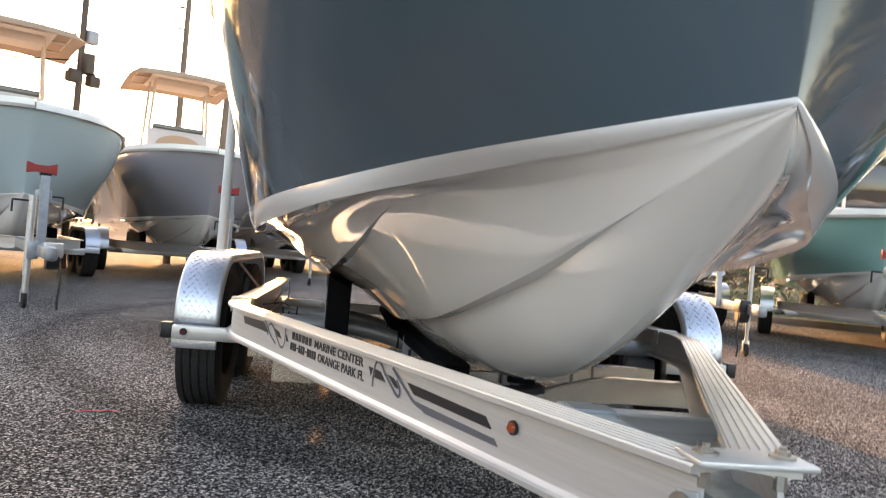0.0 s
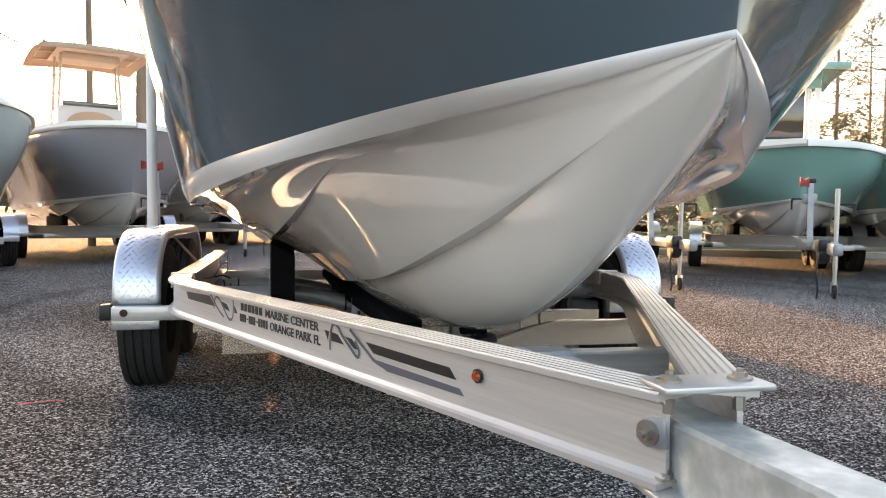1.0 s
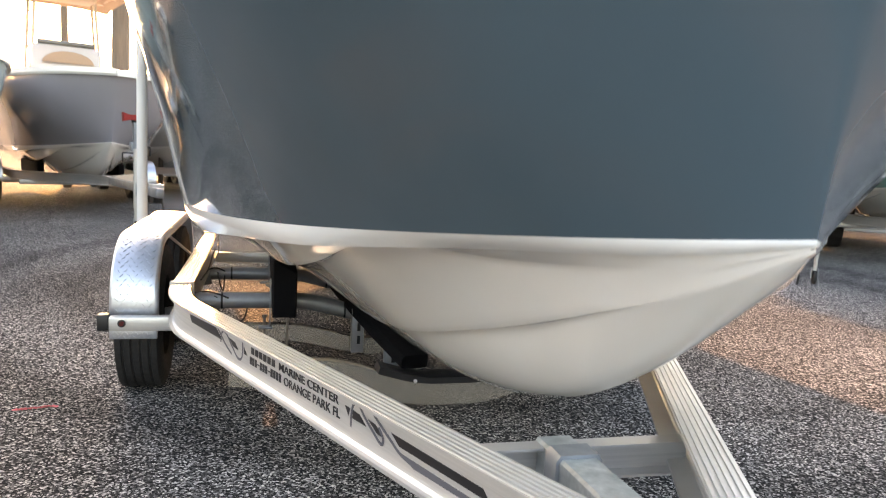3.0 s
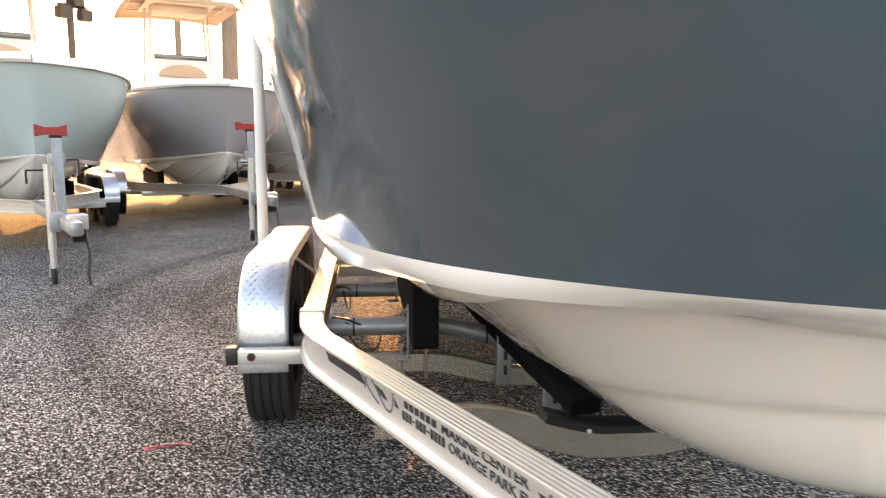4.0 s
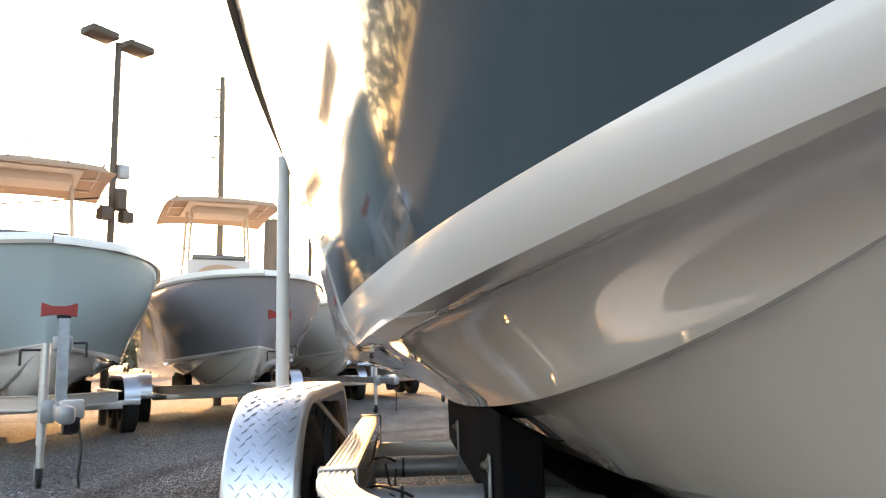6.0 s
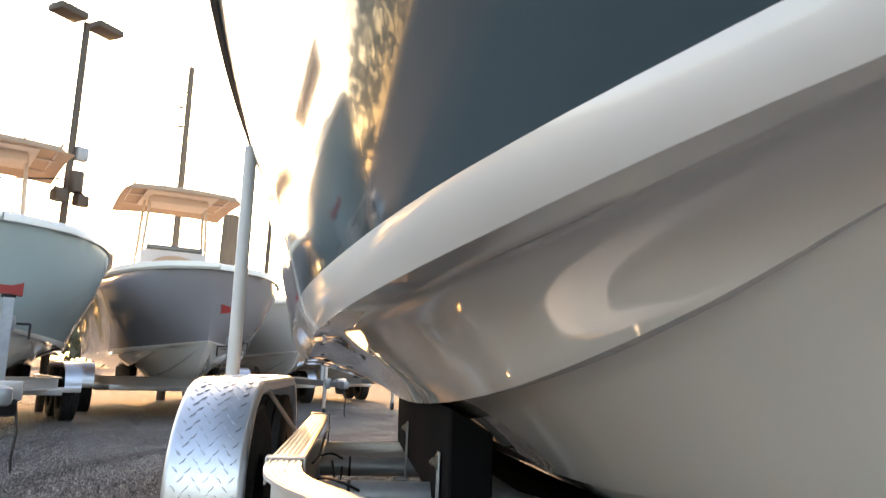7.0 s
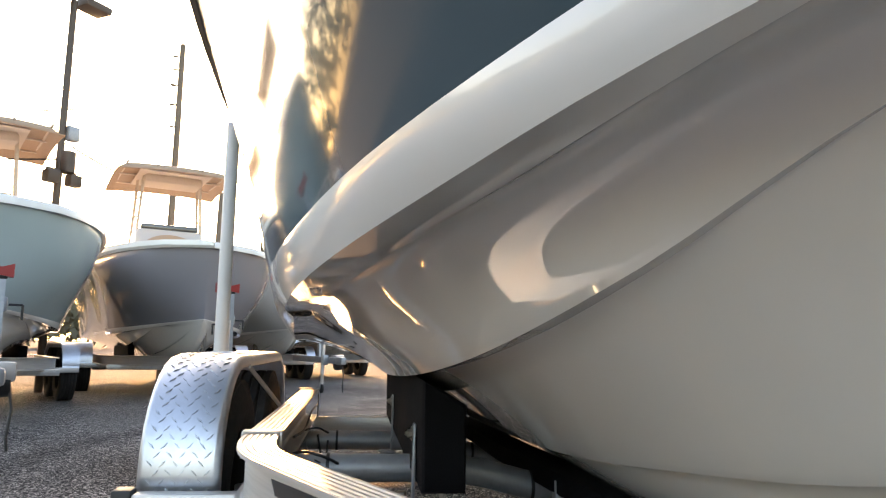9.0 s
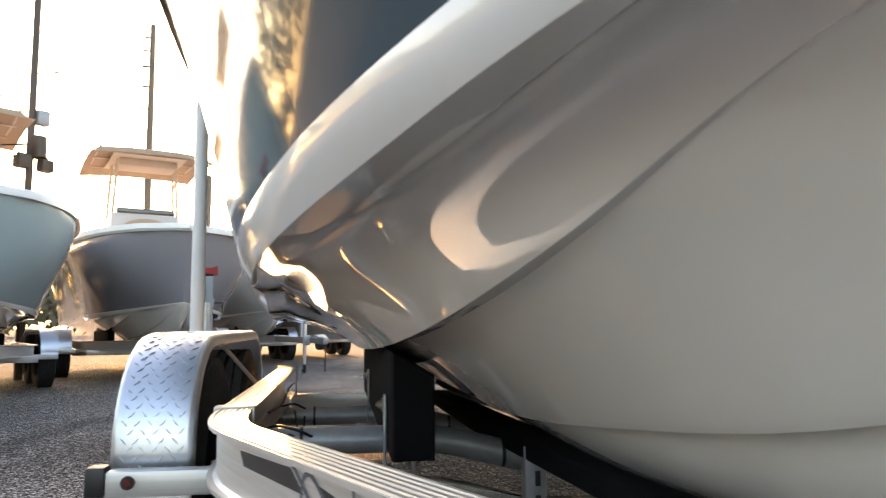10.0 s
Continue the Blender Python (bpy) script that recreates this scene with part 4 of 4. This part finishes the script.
    part("bow_stop", bm, M["red"], w, "red rubber bow stop")
    part("stand_cap", boxm(0.06, 0.63, 1.24 + up, 0.10, 0.11, 0.05, 0.01), M["black"], w)
    if mirrored:
        for c in t.children_recursive:
            c.data.transform(Matrix.Scale(-1, 4, (1, 0, 0)))
            c.data.flip_normals()
    return t


SPOTS = (
    ((-3.33, 3.68), 29, ("seafoam", "bottom", "bottom"), "pale blue-grey centre-console boat with a tan canvas top", "canvas", 0.86, 0.45),
    ((-2.08, 6.40), 23, ("taupe", "bottom", "bottom"), "taupe centre-console boat with a tan canvas top", "canvas", 0.86, 0.0),
    ((-1.21, 10.40), 23, ("cream", "bottom", "bottom"), "pale boat parked behind the others, lit by the low sun", "none", 0.80, 0.0),
    # mostly hidden boat, added to block the low sun under the main hull
    ((0.04, 13.20), 23, ("taupe", "bottom", "bottom"), "taupe boat further down the row", "none", 0.80, 0.0),
    ((4.86, 3.22), -30, ("green", "bottom", "bottom"), "seafoam-green pilothouse boat with a pale hull bottom", "house", 0.60, 0.0),
    ((3.66, 4.16), -10, ("white", "bottom", "bottom"), "white boat with a pale hull bottom", "none", 0.55, 0.0),
    ((6.75, 2.62), -30, ("green", "bottom", "bottom"), "seafoam-green boat at the end of the row", "none", 0.55, 0.0),
)
for (jx, jy), yaw, mats, lab, top, k, aft in SPOTS:
    parked_boat(pose(jx, jy, 0, 0, 0, yaw), [M[q] for q in mats], lab, top, k, aft)
    parked_trailer(pose(jx, jy, 0, 0, 0, yaw), jx > 2, 0.02 if aft else 0.13)


# ---- poles, wires ----
def lamp_post():
    t = thing("lamp_post", pose(-5.36, 9.62, 0, 0, 0, 58), "dark parking-lot lamp post with two box heads and floodlights", "lamp post")
    part("pole", rod(bmesh.new(), (0, 0, 0), (0.0, 0, 6.05), 0.06, 12, 0.05), M["darkmetal"], t)
    for s in (-1, 1):
        part("lamp_head", boxm(s * 0.34, 0, 6.08, 0.46, 0.34, 0.12, 0.02), M["darkmetal"], t, "dark box lamp head")
        part("floodlight", boxm(s * 0.19 - 0.02, -0.12, 3.18, 0.20, 0.16, 0.18, 0.02), M["darkmetal"], t)
    part("junction_box", boxm(0.13, -0.05, 3.92, 0.18, 0.14, 0.22, 0.01), M["galv"], t)
    part("transformer", rod(bmesh.new(), (0.08, -0.08, 3.3), (0.08, -0.08, 3.62), 0.11, 14), M["darkmetal"], t)
    part("crossbar", boxm(0, -0.06, 3.30, 0.5, 0.05, 0.05, 0.005), M["darkmetal"], t)


lamp_post()


def utility_pole():
    t = thing("utility_pole", pose(-4.83, 14.3, 0), "brown wooden utility pole with small insulators", "utility pole")
    part("pole", rod(bmesh.new(), (0, 0, 0), (-0.02, 0, 7.35), 0.09, 12, 0.06), M["wood"], t)
    for z in (7.05, 6.75, 6.40, 5.95, 5.45):
        part("insulator", rod(bmesh.new(), (-0.02, 0, z), (-0.24, -0.02, z + 0.02), 0.020, 8), M["darkmetal"], t)


utility_pole()
for (x, y), h, r, nm, lab in (((-4.42, 18.0), 4.75, 0.24, "wooden_post", "weathered brown wooden post"), ((-2.75, 13.0), 3.75, 0.05, "sign_post", "thin dark metal post")):
    t = thing(nm, pose(x, y, 0), lab, "post")
    part("post", rod(bmesh.new(), (0, 0, 0), (0.06, 0, h), r, 12, r * 0.9), M["wood" if r > 0.1 else "darkmetal"], t)
for n, (a, b, sag) in enumerate((((-4.9, 14.3, 6.4), (-40, 22, 8.4), 0.8), ((-4.9, 14.3, 5.95), (-40, 22, 7.9), 0.8), ((-5.2, 9.6, 3.7), (-4.7, 14.3, 3.9), 0.1),
                                  ((-4.75, 14.3, 7.0), (10, 32, 9.5), 0.9), ((-4.75, 14.3, 6.5), (10, 32, 9.0), 0.9), ((-5.2, 9.6, 3.5), (-30, 12, 5.5), 0.7))):
    pts = []
    for i in range(13):
        q = i / 12
        p = Vector(a).lerp(Vector(b), q)
        p.z -= sag * 4 * q * (1 - q)
        pts.append(p)
    ob = new("power_line", finish(sweep(bmesh.new(), circle(0.013, 5), pts), M["zip"]))
    tagged(ob, "thin black overhead power line", "power line", "power lines")


# ---- verge, kerb and trees ----
def strip(name, a, b, w, h, mat, label, category):
    a, b = Vector((*a, 0)), Vector((*b, 0))
    d = (b - a).normalized()
    s = Vector((d.y, -d.x, 0)) * -1
    bm = bmesh.new()
    sweep(bm, [(0, -0.05), (0, h - 0.02), (-0.02, h), (-w, h), (-w, -0.05)], [a, (a + b) / 2, b])
    ob = new(name, finish(bm, mat, True, 50))
    tagged(ob, label, category, kind="structure")


strip("kerb", (2.5, 12.5), (26.0, 4.0), 0.18, 0.14, M["concrete"], "pale concrete kerb along the lot", "kerb")
strip("verge", (2.6, 12.72), (26.1, 4.22), 60, 0.13, M["grass"], "dry grass verge behind the kerb", "verge")


def leaf_cloud(bm, c, r, n, size, rng, flat=0.5):
    for _ in range(n):
        d = Vector((rng.gauss(0, 1), rng.gauss(0, 1), rng.gauss(0, flat))) * r * 0.55
        p = Vector(c) + d
        a = Vector((rng.uniform(-1, 1), rng.uniform(-1, 1), rng.uniform(-1, 1))).normalized()
        b = a.orthogonal().normalized()
        s = size * rng.uniform(0.5, 1.3)
        bm.faces.new([bm.verts.new(p + a * s), bm.verts.new(p + b * s * 0.35), bm.verts.new(p - a * s), bm.verts.new(p - b * s * 0.35)])


def pine(x, y, h, seed):
    rng = random.Random(seed)
    t = thing("pine_tree", pose(x, y, 0.1), "tall thin pine tree with a sparse crown", "tree", "pine trees")
    bm = bmesh.new()
    lean = rng.uniform(-0.3, 0.3)
    rod(bm, (0, 0, 0), (lean * 0.5, 0, h * 0.55), 0.085, 9, 0.06)
    rod(bm, (lean * 0.5, 0, h * 0.55), (lean, 0, h), 0.06, 9, 0.012)
    cr = bmesh.new()
    for i in range(24):
        q = rng.uniform(0.40, 1.0) if i > 4 else rng.uniform(0.25, 0.45)
        a = rng.uniform(0, 2 * math.pi)
        l = (0.35 + 1.3 * math.sin(math.pi * min(1.0, max(0.05, (q - 0.3) / 0.75)))) * rng.uniform(0.5, 1.2)
        o = Vector((lean * q, 0, h * q))
        e = o + Vector((math.cos(a) * l, math.sin(a) * l, rng.uniform(0.0, 0.5)))
        rod(bm, o, e, 0.022, 5, 0.006)
        for f in (0.55, 0.8, 1.0):
            p = o.lerp(e, f) + Vector((rng.uniform(-.2, .2), rng.uniform(-.2, .2), rng.uniform(-.1, .2)))
            tw = o.lerp(e, f - 0.1)
            rod(bm, tw, p, 0.010, 4, 0.004)
            leaf_cloud(cr, p, 0.34, 44, 0.075, rng)
    part("trunk", bm, M["bark"], t)
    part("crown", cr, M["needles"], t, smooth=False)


for i, (x, y, h) in enumerate(((16.5, 17.0, 8.2), (18.8, 17.5, 7.0), (19.8, 15.2, 8.6), (15.0, 19.5, 6.6), (22.5, 16.5, 7.6), (20.5, 20.0, 7.8), (24.0, 12.5, 8.0), (13.2, 18.0, 6.0), (11.0, 20.5, 6.4), (17.6, 14.6, 5.4))):
    pine(x, y, h, 40 + i)

rng = random.Random(7)
bm = bmesh.new()
for i in range(240):
    q = i / 239
    p = Vector((4.0 + 24 * q, 13.4 - 8.2 * q, 0.1)) + Vector((rng.uniform(-.3, .3), rng.uniform(0.0, 3.0), 0))
    hh = rng.uniform(0.3, 1.1)
    leaf_cloud(bm, p + Vector((0, 0, hh * 0.5)), hh * 0.8, 26, 0.09, rng, 0.9)
ob = new("shrub_row", finish(bm, M["grass"], False))
tagged(ob, "scrubby dry shrubs behind the kerb", "shrub", kind="stuff")
bm = bmesh.new()
for i in range(2200):
    a = rng.uniform(-math.pi, math.pi)
    d = rng.uniform(62, 80)
    z = rng.uniform(0.2, 1.0)
    # raised at bearings out of view, to darken what the hull sides reflect
    tall = 1.5 if 0.95 < a < 2.9 else 2.3 if -2.5 < a < -0.62 else 1.0
    hmax = tall * (4.2 + 2.0 * noise.noise((a * 4, 0, 0)) + 1.4 * noise.noise((a * 15, 3, 0)))
    leaf_cloud(bm, (math.sin(a) * d, math.cos(a) * d, hmax * z), 1.7, 9, 0.9, rng, 0.6)
wd = bmesh.new()
for i in range(420):
    q = rng.random()
    p = Vector((9.0 + 30 * q, 26.0 - 16.0 * q, 0)) + Vector((rng.uniform(0, 3), rng.uniform(0, 6), 0))
    hh = rng.uniform(2.0, 6.2)
    leaf_cloud(wd, p + Vector((0, 0, hh * rng.uniform(0.15, 0.9))), 1.1, 22, 0.22, rng, 0.9)
ob2 = new("woods", finish(wd, M["woods"], False))
tagged(ob2, "brown winter woods behind the verge", "woods", kind="stuff")
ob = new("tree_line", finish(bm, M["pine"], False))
tagged(ob, "distant dark tree line round the lot", "trees", kind="stuff")

# pink paint mark on the asphalt
bm = bmesh.new()
rng = random.Random(3)
for i in range(26):
    x, y = -1.66 + 0.16 * i / 25, 0.05 + 0.03 * i / 25 + rng.uniform(-.008, .008)
    w, l = rng.uniform(0.006, 0.014), rng.uniform(0.006, 0.012)
    bm.faces.new([bm.verts.new((x + dx * l, y + dy * w, 0.004)) for dx, dy in ((-1, -.6), (.3, -1), (1, .2), (.2, 1), (-.8, .6))])
ob = new("paint_mark", finish(bm, M["pink"], False))
tagged(ob, "faded pink spray-paint dash on the asphalt", "paint mark", kind="stuff")
